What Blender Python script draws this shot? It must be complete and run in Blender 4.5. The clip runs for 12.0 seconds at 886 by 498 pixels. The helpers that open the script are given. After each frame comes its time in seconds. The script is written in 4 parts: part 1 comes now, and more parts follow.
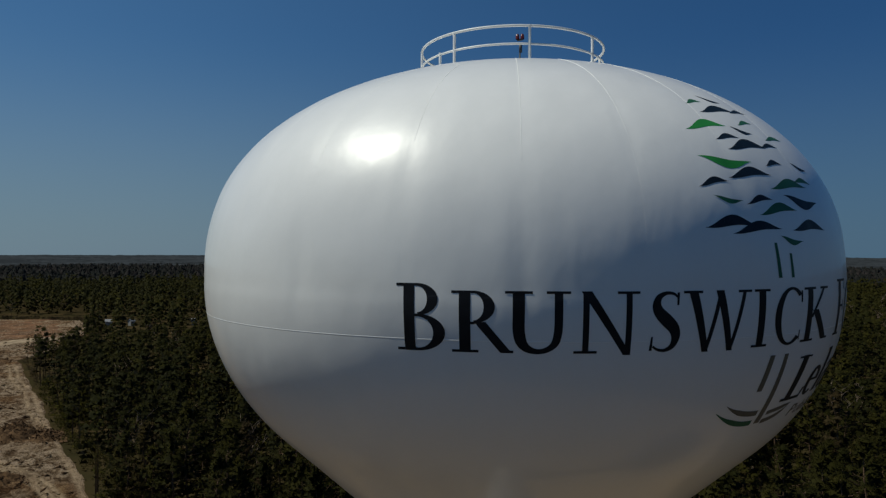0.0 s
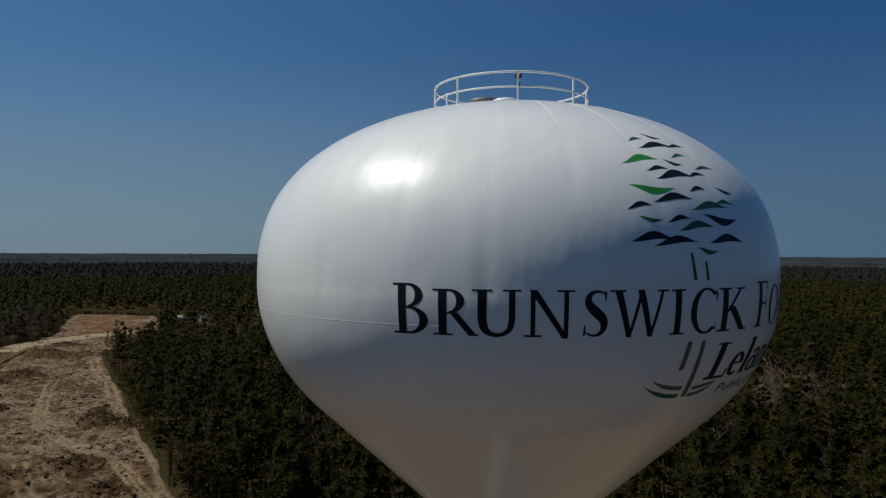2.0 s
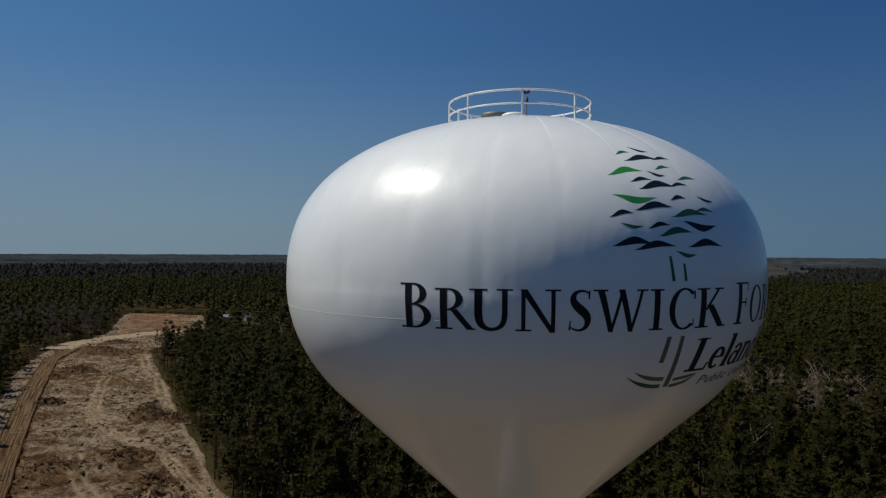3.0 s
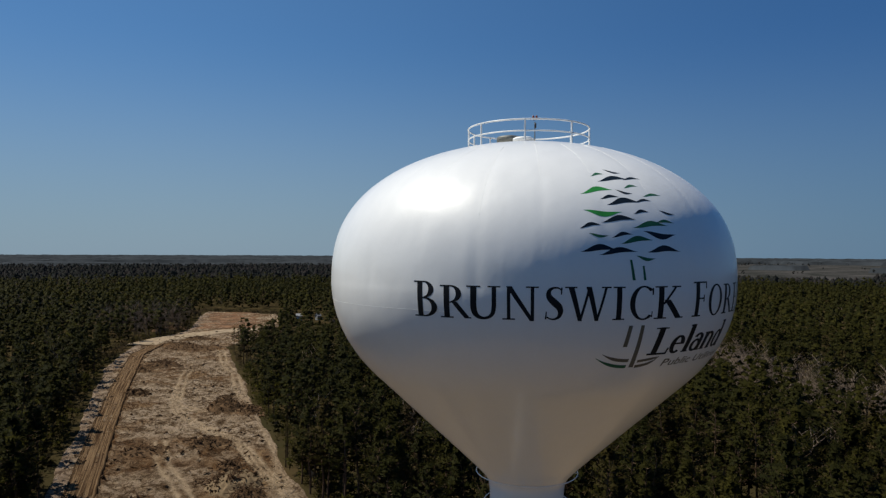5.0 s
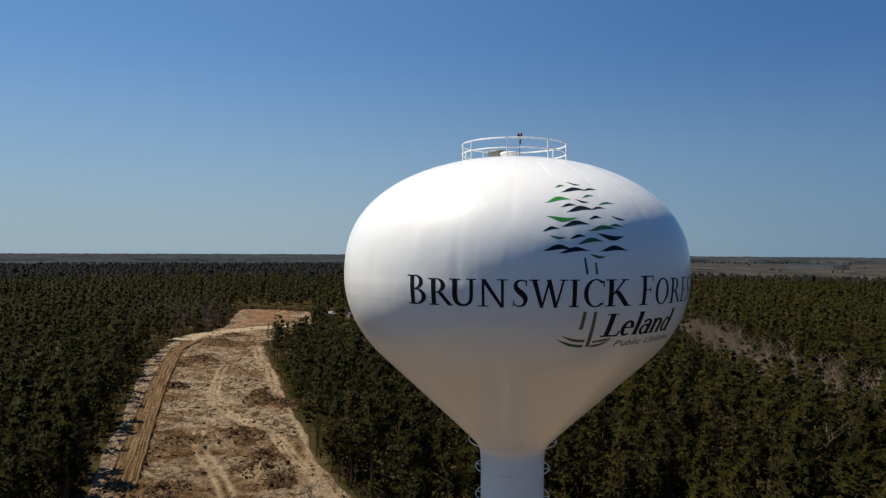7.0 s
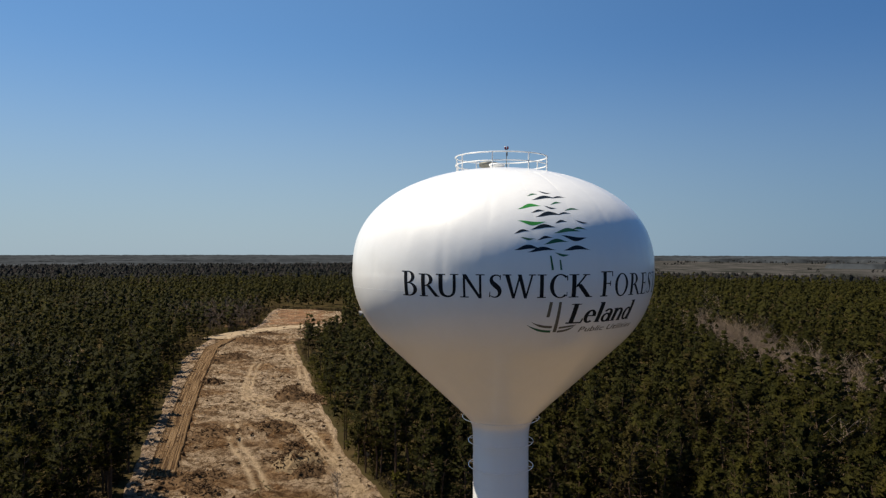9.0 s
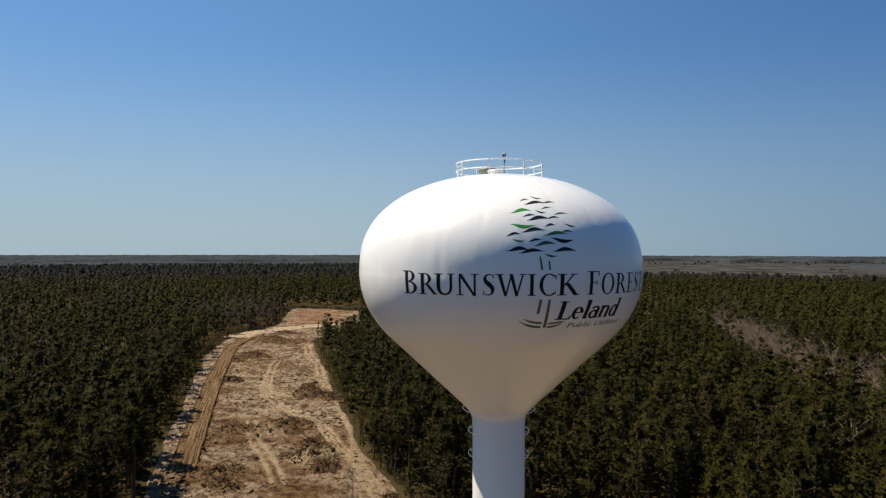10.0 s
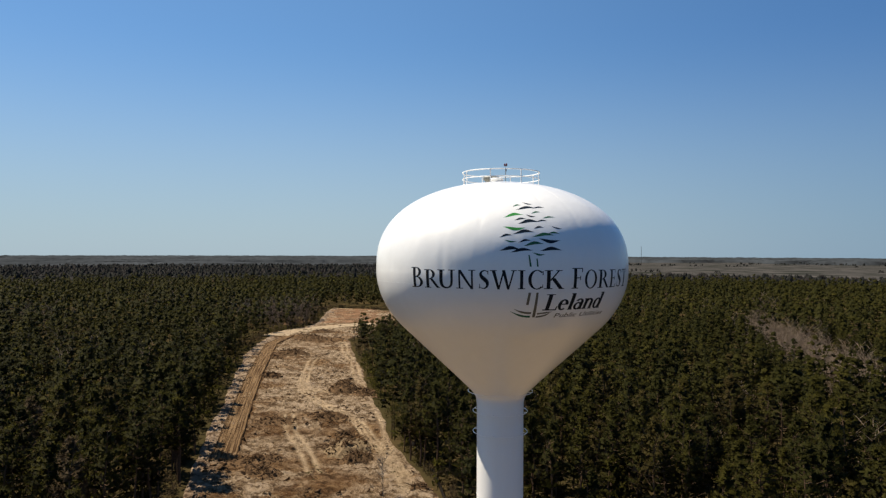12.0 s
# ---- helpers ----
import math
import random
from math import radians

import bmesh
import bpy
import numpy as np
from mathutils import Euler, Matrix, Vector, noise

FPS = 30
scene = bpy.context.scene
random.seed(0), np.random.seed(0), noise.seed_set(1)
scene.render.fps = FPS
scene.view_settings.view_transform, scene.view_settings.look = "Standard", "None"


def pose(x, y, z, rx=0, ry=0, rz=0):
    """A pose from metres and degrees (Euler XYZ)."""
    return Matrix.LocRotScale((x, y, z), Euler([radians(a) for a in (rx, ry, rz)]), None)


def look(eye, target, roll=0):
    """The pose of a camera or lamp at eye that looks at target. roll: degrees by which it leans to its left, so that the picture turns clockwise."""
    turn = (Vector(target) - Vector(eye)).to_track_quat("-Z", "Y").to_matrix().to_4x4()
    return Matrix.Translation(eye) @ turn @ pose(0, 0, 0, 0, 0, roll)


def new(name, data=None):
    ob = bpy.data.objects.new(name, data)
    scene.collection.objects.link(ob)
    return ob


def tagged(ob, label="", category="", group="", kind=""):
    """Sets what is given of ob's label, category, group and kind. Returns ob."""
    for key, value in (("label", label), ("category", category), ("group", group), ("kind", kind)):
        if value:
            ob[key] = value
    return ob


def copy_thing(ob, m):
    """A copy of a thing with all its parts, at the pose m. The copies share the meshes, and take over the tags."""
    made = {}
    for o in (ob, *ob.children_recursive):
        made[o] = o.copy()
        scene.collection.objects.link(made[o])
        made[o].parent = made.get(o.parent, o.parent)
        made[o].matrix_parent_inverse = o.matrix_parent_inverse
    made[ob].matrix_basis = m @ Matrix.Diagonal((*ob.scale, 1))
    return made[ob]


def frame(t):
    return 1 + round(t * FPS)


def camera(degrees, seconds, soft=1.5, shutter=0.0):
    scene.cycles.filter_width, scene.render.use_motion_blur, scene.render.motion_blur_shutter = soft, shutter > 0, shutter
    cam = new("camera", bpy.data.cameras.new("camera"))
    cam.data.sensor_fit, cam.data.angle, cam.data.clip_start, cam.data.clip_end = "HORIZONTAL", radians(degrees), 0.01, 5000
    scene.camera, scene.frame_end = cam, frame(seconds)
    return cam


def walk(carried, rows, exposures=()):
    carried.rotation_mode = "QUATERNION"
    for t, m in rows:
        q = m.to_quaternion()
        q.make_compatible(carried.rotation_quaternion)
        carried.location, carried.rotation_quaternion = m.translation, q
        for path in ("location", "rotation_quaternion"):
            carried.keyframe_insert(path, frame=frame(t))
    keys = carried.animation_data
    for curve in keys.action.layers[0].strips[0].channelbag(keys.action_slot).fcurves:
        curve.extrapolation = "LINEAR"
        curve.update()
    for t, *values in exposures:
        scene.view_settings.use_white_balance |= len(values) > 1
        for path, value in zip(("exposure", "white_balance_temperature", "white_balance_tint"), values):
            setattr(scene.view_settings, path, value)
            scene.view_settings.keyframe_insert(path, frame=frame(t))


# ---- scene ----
cam = camera(64.9, 12.0, soft=1.3)
PATH = [
    (0, (-0.623, 0.298, 41.869), (-0.821, 2.288, 41.876), 0.2),
    (0.5, (-0.124, -0.631, 41.941), (-0.357, 1.355, 41.943), 0.2),
    (1, (0.244, -1.501, 41.974), (-0.012, 0.483, 41.98), 0.4),
    (1.5, (0.854, -2.441, 42.0), (0.544, -0.465, 42.008), 0.4),
    (2, (1.489, -3.35, 42.072), (1.118, -1.385, 42.076), 0.3),
    (2.5, (2.168, -4.229, 42.117), (1.736, -2.277, 42.121), 0.3),
    (3, (2.857, -5.109, 42.146), (2.37, -3.17, 42.152), 0.3),
    (5, (5.979, -8.961, 42.27), (5.303, -7.079, 42.278), 0.3),
    (5.5, (6.822, -9.975, 42.298), (6.105, -8.108, 42.305), 0.4),
    (6, (7.66, -10.942, 42.272), (6.91, -9.088, 42.279), 0.4),
    (6.5, (8.437, -11.929, 42.296), (7.682, -10.077, 42.301), 0.3),
    (8.5, (11.939, -15.595, 42.227), (11.115, -13.772, 42.232), 0.2),
    (9, (12.908, -16.543, 42.258), (12.062, -14.731, 42.263), 0.1),
    (9.5, (13.941, -17.55, 42.275), (13.076, -15.747, 42.281), 0.1),
    (10, (14.899, -18.391, 42.32), (14.005, -16.602, 42.325), 0.1),
    (10.5, (15.783, -19.048, 42.336), (14.857, -17.276, 42.342), 0.1),
    (11, (16.768, -19.922, 42.342), (15.815, -18.164, 42.349), 0.0),
    (11.5, (17.893, -21.074, 42.283), (16.925, -19.324, 42.291), 0.1),
    (12, (18.98, -22.055, 42.211), (17.99, -20.317, 42.219), 0.2),
]
EXPOSURES = [(0, -0.85, 6150, 5), (3, -0.68, 6150, 9), (5, -0.27, 6250, 10), (6.5, 0.02, 6550, 11), (9, 0.25, 6850, 12), (12, 0.42, 6950, 12)]
walk(cam, [(t, look(eye, target, roll)) for t, eye, target, roll in PATH], EXPOSURES)

# ---- world and sun ----
SUN_EL, SUN_AZ = 57.0, -172.0
world = bpy.data.worlds.new("sky")
scene.world = world
world.use_nodes = True
wn = world.node_tree.nodes
sky = wn.new("ShaderNodeTexSky")
sky.sky_type = "NISHITA"
sky.sun_disc = False
sky.sun_elevation = radians(SUN_EL)
sky.sun_rotation = radians(90 - SUN_AZ)
sky.air_density, sky.dust_density, sky.ozone_density = 1.0, 0.2, 2.5
wn["Background"].inputs["Strength"].default_value = 0.077
cool = wn.new("ShaderNodeMix")
cool.data_type, cool.blend_type = "RGBA", "MULTIPLY"
cool.inputs["Factor"].default_value, cool.inputs["B"].default_value = 1.0, (0.66, 0.94, 1.20, 1)
world.node_tree.links.new(sky.outputs["Color"], cool.inputs["A"])
haze = wn.new("ShaderNodeMix")
haze.data_type = "RGBA"
haze.inputs["Factor"].default_value, haze.inputs["B"].default_value = 0.38, (0.95, 2.65, 5.15, 1)
world.node_tree.links.new(cool.outputs["Result"], haze.inputs["A"])
# pale haze low over the horizon
wl = world.node_tree.links
wc, ws = wn.new("ShaderNodeTexCoord"), wn.new("ShaderNodeSeparateXYZ")
low = wn.new("ShaderNodeMapRange")
low.interpolation_type = "SMOOTHSTEP"
for key, value in (("From Min", -0.02), ("From Max", 0.30), ("To Min", 0.82), ("To Max", 0.0)):
    low.inputs[key].default_value = value
wl.new(wc.outputs["Generated"], ws.inputs["Vector"])
wl.new(ws.outputs["Z"], low.inputs["Value"])
pale = wn.new("ShaderNodeMix")
pale.data_type = "RGBA"
pale.inputs["B"].default_value = (3.4, 4.55, 5.5, 1)
wl.new(low.outputs["Result"], pale.inputs["Factor"])
wl.new(haze.outputs["Result"], pale.inputs["A"])
# the sky brightens toward the sun's side
side_dot, side = wn.new("ShaderNodeVectorMath"), wn.new("ShaderNodeMapRange")
side_dot.operation, side.interpolation_type = "DOT_PRODUCT", "SMOOTHSTEP"
side_dot.inputs[1].default_value = (math.cos(radians(SUN_AZ)), math.sin(radians(SUN_AZ)), 0)
for key, value in (("From Min", -0.6), ("From Max", 0.6), ("To Min", 0.0), ("To Max", 1.0)):
    side.inputs[key].default_value = value
wl.new(wc.outputs["Generated"], side_dot.inputs[0])
wl.new(side_dot.outputs["Value"], side.inputs["Value"])
toward = wn.new("ShaderNodeMix")
toward.data_type, toward.blend_type = "RGBA", "MULTIPLY"
toward.inputs["Factor"].default_value = 1.0
wl.new(pale.outputs["Result"], toward.inputs["A"])
shade_side = wn.new("ShaderNodeMix")
shade_side.data_type = "RGBA"
shade_side.inputs["A"].default_value, shade_side.inputs["B"].default_value = (0.53, 0.66, 0.80, 1), (1.10, 1.09, 1.08, 1)
wl.new(side.outputs["Result"], shade_side.inputs["Factor"])
wl.new(shade_side.outputs["Result"], toward.inputs["B"])
wl.new(toward.outputs["Result"], wn["Background"].inputs["Color"])
lamp = bpy.data.lights.new("sun", "SUN")
lamp.energy, lamp.angle, lamp.color = 6.0, radians(0.53), (1.0, 0.935, 0.79)
sun = new("sun", lamp)
sun_way = Vector((math.cos(radians(SUN_EL)) * math.cos(radians(SUN_AZ)), math.cos(radians(SUN_EL)) * math.sin(radians(SUN_AZ)), math.sin(radians(SUN_EL))))
sun.matrix_world = look(sun_way * 200, (0, 0, 0))


# ---- materials ----
def shader(name, rough=0.7, metal=0.0, spec=0.5):
    m = bpy.data.materials.new(name)
    m.use_nodes = True
    b = m.node_tree.nodes["Principled BSDF"]
    b.inputs["Roughness"].default_value, b.inputs["Metallic"].default_value = rough, metal
    b.inputs["Specular IOR Level"].default_value = spec
    return m, m.node_tree.nodes, m.node_tree.links, b


def noise_tex(n, l, scale, detail=4, rough=0.55, coord="Object", stretch=None, warp=0.0, turn=0.0):
    c = n.new("ShaderNodeTexCoord")
    t = n.new("ShaderNodeTexNoise")
    t.inputs["Scale"].default_value, t.inputs["Detail"].default_value, t.inputs["Roughness"].default_value = scale, detail, rough
    t.inputs["Distortion"].default_value = warp
    if stretch:
        mp = n.new("ShaderNodeMapping")
        mp.inputs["Scale"].default_value = stretch
        mp.inputs["Rotation"].default_value = (0, 0, radians(turn))
        l.new(c.outputs[coord], mp.inputs["Vector"])
        l.new(mp.outputs["Vector"], t.inputs["Vector"])
    else:
        l.new(c.outputs[coord], t.inputs["Vector"])
    return t.outputs["Fac"]


def ramp(n, l, fac, stops):
    r = n.new("ShaderNodeValToRGB")
    el = r.color_ramp.elements
    while len(el) < len(stops):
        el.new(0.5)
    for e, (p, c) in zip(el, stops):
        e.position, e.color = p, (*c, 1)
    l.new(fac, r.inputs["Fac"])
    return r.outputs["Color"]


def mix(n, l, fac, a, b, mode="MIX"):
    x = n.new("ShaderNodeMix")
    x.data_type, x.blend_type = "RGBA", mode
    for s, v in ((x.inputs["Factor"], fac), (x.inputs["A"], a), (x.inputs["B"], b)):
        if isinstance(v, bpy.types.NodeSocket):
            l.new(v, s)
        elif isinstance(v, tuple):
            s.default_value = (*v, 1)
        else:
            s.default_value = v
    return x.outputs["Result"]


def maths(n, l, op, a, b=0.0, clamp=False):
    x = n.new("ShaderNodeMath")
    x.operation, x.use_clamp = op, clamp
    for s, v in ((x.inputs[0], a), (x.inputs[1], b)):
        if isinstance(v, bpy.types.NodeSocket):
            l.new(v, s)
        else:
            s.default_value = v
    return x.outputs[0]


def bump(n, l, b, height, strength, dist):
    x = n.new("ShaderNodeBump")
    x.inputs["Strength"].default_value, x.inputs["Distance"].default_value = strength, dist
    l.new(height, x.inputs["Height"])
    l.new(x.outputs["Normal"], b.inputs["Normal"])


def plain(name, col, rough=0.6, metal=0.0, vary=0.15, scale=3.0, spec=0.5):
    m, n, l, b = shader(name, rough, metal, spec)
    f = noise_tex(n, l, scale, 5)
    lo, hi = tuple(c * (1 - vary) for c in col), tuple(min(1, c * (1 + vary)) for c in col)
    l.new(ramp(n, l, f, ((0.3, lo), (0.7, hi))), b.inputs["Base Color"])
    return m


def tank_paint():
    m, n, l, b = shader("white_tank_paint", 0.4, spec=0.4)
    streak = noise_tex(n, l, 1.0, 5, 0.6, stretch=(1.6, 1.6, 0.12))
    grain = noise_tex(n, l, 9.0, 4)
    c = mix(n, l, streak, (0.76, 0.755, 0.735), (0.82, 0.815, 0.80))
    c = mix(n, l, maths(n, l, "MULTIPLY", grain, 0.25), c, (0.70, 0.69, 0.66))
    l.new(c, b.inputs["Base Color"])
    r = n.new("ShaderNodeMapRange")
    r.inputs["To Min"].default_value, r.inputs["To Max"].default_value = 0.34, 0.44
    l.new(streak, r.inputs["Value"])
    l.new(r.outputs["Result"], b.inputs["Roughness"])
    b.inputs["Coat Weight"].default_value, b.inputs["Coat Roughness"].default_value = 0.5, 0.11
    plates = noise_tex(n, l, 0.8, 3, 0.42, stretch=(1.0, 1.0, 0.6))
    h = maths(n, l, "ADD", maths(n, l, "MULTIPLY", plates, 0.8), maths(n, l, "MULTIPLY", streak, 0.012))
    mottle = noise_tex(n, l, 1.5, 3, 0.5, stretch=(1.0, 1.0, 0.7))
    h = maths(n, l, "ADD", h, maths(n, l, "MULTIPLY", mottle, 0.2))
    h = maths(n, l, "ADD", h, maths(n, l, "MULTIPLY", grain, 0.006))
    bump(n, l, b, h, 0.8, 0.05)
    return m


def pine_leaf(name, per_object, stops):
    m, n, l, b = shader(name, 0.7, spec=0.05)
    if per_object:
        o = n.new("ShaderNodeObjectInfo")
        tint = o.outputs["Random"]
    else:
        o = n.new("ShaderNodeAttribute")
        o.attribute_name = "tint"
        tint = o.outputs["Fac"]
    g = n.new("ShaderNodeNewGeometry")
    c = ramp(n, l, tint, stops)
    isl = mix(n, l, g.outputs["Random Per Island"], (0.86, 0.86, 0.86), (1.14, 1.14, 1.12))
    c = mix(n, l, 1.0, c, isl, "MULTIPLY")
    l.new(c, b.inputs["Base Color"])
    puff = n.new("ShaderNodeAttribute")
    puff.attribute_name = "puff"
    vt = n.new("ShaderNodeVectorTransform")
    vt.vector_type, vt.convert_from, vt.convert_to = "NORMAL", "OBJECT", "WORLD"
    l.new(puff.outputs["Vector"], vt.inputs["Vector"])
    soft = n.new("ShaderNodeMix")
    soft.data_type = "VECTOR"
    soft.inputs["Factor"].default_value = 0.9
    l.new(g.outputs["Normal"], soft.inputs["A"])
    l.new(vt.outputs["Vector"], soft.inputs["B"])
    nv = n.new("ShaderNodeVectorMath")
    nv.operation = "NORMALIZE"
    l.new(soft.outputs["Result"], nv.inputs[0])
    l.new(nv.outputs["Vector"], b.inputs["Normal"])
    tr = n.new("ShaderNodeBsdfTranslucent")
    l.new(c, tr.inputs["Color"])
    ms = n.new("ShaderNodeMixShader")
    ms.inputs["Fac"].default_value = 0.5
    l.new(b.outputs["BSDF"], ms.inputs[1])
    l.new(tr.outputs["BSDF"], ms.inputs[2])
    l.new(ms.outputs["Shader"], n["Material Output"].inputs["Surface"])
    return m


def forest_floor():
    m, n, l, b = shader("forest_floor", 0.95, spec=0.0)
    big, mid, fine = noise_tex(n, l, 0.011, 8, 0.7), noise_tex(n, l, 0.06, 5), noise_tex(n, l, 0.9, 5)
    c = ramp(n, l, mid, ((0.3, (0.022, 0.018, 0.008)), (0.5, (0.038, 0.026, 0.012)), (0.72, (0.070, 0.042, 0.021))))
    c = mix(n, l, maths(n, l, "MULTIPLY", fine, 0.6), c, (0.05, 0.045, 0.02))
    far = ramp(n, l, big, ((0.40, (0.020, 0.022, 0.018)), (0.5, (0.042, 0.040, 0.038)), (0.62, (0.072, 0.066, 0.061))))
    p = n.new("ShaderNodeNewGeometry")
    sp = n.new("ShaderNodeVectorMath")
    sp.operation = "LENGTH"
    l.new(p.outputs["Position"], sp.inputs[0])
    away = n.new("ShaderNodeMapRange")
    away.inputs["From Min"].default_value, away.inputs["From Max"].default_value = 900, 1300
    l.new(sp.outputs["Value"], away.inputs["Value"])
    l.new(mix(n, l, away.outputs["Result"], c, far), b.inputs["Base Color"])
    bump(n, l, b, fine, 0.6, 0.3)
    return m


def dirt(name, road):
    """Bare scraped sand and clay; the UV runs across (x, 0 to 1) and along (y, metres)."""
    m, n, l, b = shader(name, 0.95, spec=0.03)
    big, mid, fine = noise_tex(n, l, 0.05, 4, 0.6, warp=0.8), noise_tex(n, l, 0.30, 9, 0.75, warp=1.0), noise_tex(n, l, 0.9, 7, 0.78)
    uv = n.new("ShaderNodeUVMap")
    mp = n.new("ShaderNodeMapping")
    mp.inputs["Scale"].default_value = (26 if road else 30, 0.05, 1)
    l.new(uv.outputs["UV"], mp.inputs["Vector"])
    st = n.new("ShaderNodeTexNoise")
    st.inputs["Scale"].default_value, st.inputs["Detail"].default_value = 1.0, 5
    l.new(mp.outputs["Vector"], st.inputs["Vector"])
    if road:
        c = ramp(n, l, st.outputs["Fac"], ((0.40, (0.040, 0.022, 0.011)), (0.48, (0.11, 0.068, 0.034)), (0.56, (0.24, 0.165, 0.092))))
        c = mix(n, l, maths(n, l, "MULTIPLY", mid, 0.4), c, (0.15, 0.095, 0.05))
        # darker brown along both turned-up sides
        sx = n.new("ShaderNodeSeparateXYZ")
        l.new(uv.outputs["UV"], sx.inputs["Vector"])
        off = maths(n, l, "ABSOLUTE", maths(n, l, "SUBTRACT", sx.outputs["X"], 0.5))
        c = mix(n, l, ramp(n, l, off, ((0.40, (0, 0, 0)), (0.445, (0.8, 0.8, 0.8)))), c, (0.05, 0.030, 0.015))
    else:
        sand, clay, mud = (0.23, 0.155, 0.082), (0.105, 0.055, 0.024), (0.038, 0.021, 0.010)
        c = ramp(n, l, mid, ((0.42, mud), (0.48, clay), (0.525, (0.14, 0.085, 0.042)), (0.58, sand)))
        grey = ramp(n, l, mid, ((0.41, (0.066, 0.042, 0.022)), (0.48, (0.185, 0.138, 0.088)), (0.54, (0.37, 0.297, 0.21))))
        c = mix(n, l, ramp(n, l, big, ((0.40, (0, 0, 0)), (0.49, (1, 1, 1)))), c, grey)
        scrape = noise_tex(n, l, 0.36, 7, 0.75, stretch=(0.5, 2.6, 1), warp=2.0, turn=-38)
        c = mix(n, l, ramp(n, l, scrape, ((0.54, (0, 0, 0)), (0.59, (0.75, 0.75, 0.75)))), c, (0.30, 0.225, 0.14))
        c = mix(n, l, ramp(n, l, scrape, ((0.40, (0.8, 0.8, 0.8)), (0.46, (0, 0, 0)))), c, (0.055, 0.032, 0.016))
        c = mix(n, l, ramp(n, l, fine, ((0.40, (0.85, 0.85, 0.85)), (0.46, (0, 0, 0)))), c, (0.045, 0.028, 0.015))
        for key, col, amount in (("brown", ramp(n, l, mid, ((0.42, (0.038, 0.019, 0.008)), (0.50, (0.095, 0.050, 0.020)), (0.60, (0.19, 0.12, 0.06)))), 0.85), ("tracks", ramp(n, l, fine, ((0.36, (0.20, 0.145, 0.085)), (0.50, (0.42, 0.33, 0.215)))), 0.95), ("sandy", ramp(n, l, mid, ((0.42, (0.10, 0.072, 0.050)), (0.53, (0.31, 0.24, 0.175)))), 0.85)):
            at = n.new("ShaderNodeAttribute")
            at.attribute_name = key
            c = mix(n, l, maths(n, l, "MULTIPLY", at.outputs["Fac"], amount), c, col)
    c = mix(n, l, maths(n, l, "MULTIPLY", fine, 0.2), c, (0.11, 0.068, 0.035))
    c = mix(n, l, 1.0, c, (0.98, 0.925, 0.90), "MULTIPLY")
    l.new(c, b.inputs["Base Color"])
    bump(n, l, b, maths(n, l, "ADD", fine, mid), 1.0, 0.8)
    return m


M_TANK = tank_paint()
M_SEAM = plain("white_weld_paint", (0.76, 0.755, 0.735), 0.75, vary=0.04, spec=0.15)
M_WHITE = plain("white_rail_paint", (0.80, 0.80, 0.78), 0.4, vary=0.05)
M_BLACK = plain("black_lettering_paint", (0.012, 0.013, 0.016), 0.45, vary=0.3, spec=0.12)
M_DARK = plain("dark_blue_leaf_paint", (0.010, 0.018, 0.028), 0.45, vary=0.2, spec=0.12)
M_GREEN = plain("bright_green_leaf_paint", (0.035, 0.24, 0.05), 0.45, vary=0.1, spec=0.12)
M_TEAL = plain("dull_green_leaf_paint", (0.028, 0.118, 0.060), 0.45, vary=0.15, spec=0.12)
M_TAUPE = plain("taupe_paint", (0.135, 0.12, 0.09), 0.45, vary=0.1, spec=0.12)
M_VENT = plain("weathered_grey_metal", (0.16, 0.16, 0.14), 0.55, 0.3, vary=0.25)
M_RED = plain("red_beacon_glass", (0.11, 0.015, 0.012), 0.25)
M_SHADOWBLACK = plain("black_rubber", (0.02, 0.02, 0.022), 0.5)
M_BARK = plain("pine_bark", (0.10, 0.065, 0.042), 0.9, vary=0.4, scale=6, spec=0.0)
M_GREYBARK = plain("grey_bark", (0.23, 0.19, 0.15), 0.9, vary=0.3, scale=6, spec=0.0)
M_BRUSH = plain("dead_brush", (0.085, 0.052, 0.03), 0.95, vary=0.5, scale=2, spec=0.0)
M_MOUND = plain("heaped_earth", (0.085, 0.050, 0.025), 0.95, vary=0.6, scale=1.2, spec=0.1)
M_SANDHEAP = plain("heaped_yellow_sand", (0.15, 0.105, 0.060), 0.95, vary=0.5, scale=0.9, spec=0.1)
M_BAREWOOD = plain("bare_winter_twigs", (0.225, 0.17, 0.125), 0.9, vary=0.3, scale=0.2, spec=0.1)
M_YARD = plain("raked_yard_sand", (0.21, 0.145, 0.08), 0.95, vary=0.3, scale=0.3, spec=0.1)
M_CLAY = plain("orange_clay", (0.135, 0.070, 0.034), 0.95, vary=0.6, scale=0.10, spec=0.1)
M_SHED = plain("white_metal_siding", (0.32, 0.31, 0.29), 0.5, vary=0.1)
M_SHEDROOF = plain("grey_metal_roof", (0.22, 0.22, 0.23), 0.5, vary=0.1)
M_PALE = plain("pale_road_sand", (0.275, 0.205, 0.130), 0.95, vary=0.35, scale=0.3, spec=0.1)
M_FABRIC = plain("black_silt_fabric", (0.02, 0.018, 0.016), 0.9, spec=0.0)
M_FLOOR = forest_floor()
M_DIRT, M_ROAD = dirt("cleared_dirt", False), dirt("graded_dirt_road", True)
# distance haze is mixed into this base colour: bluish and lifted
M_CANOPY = plain("hazy_far_canopy", (0.033, 0.037, 0.041), 0.9, vary=0.6, scale=0.006, spec=0.0)
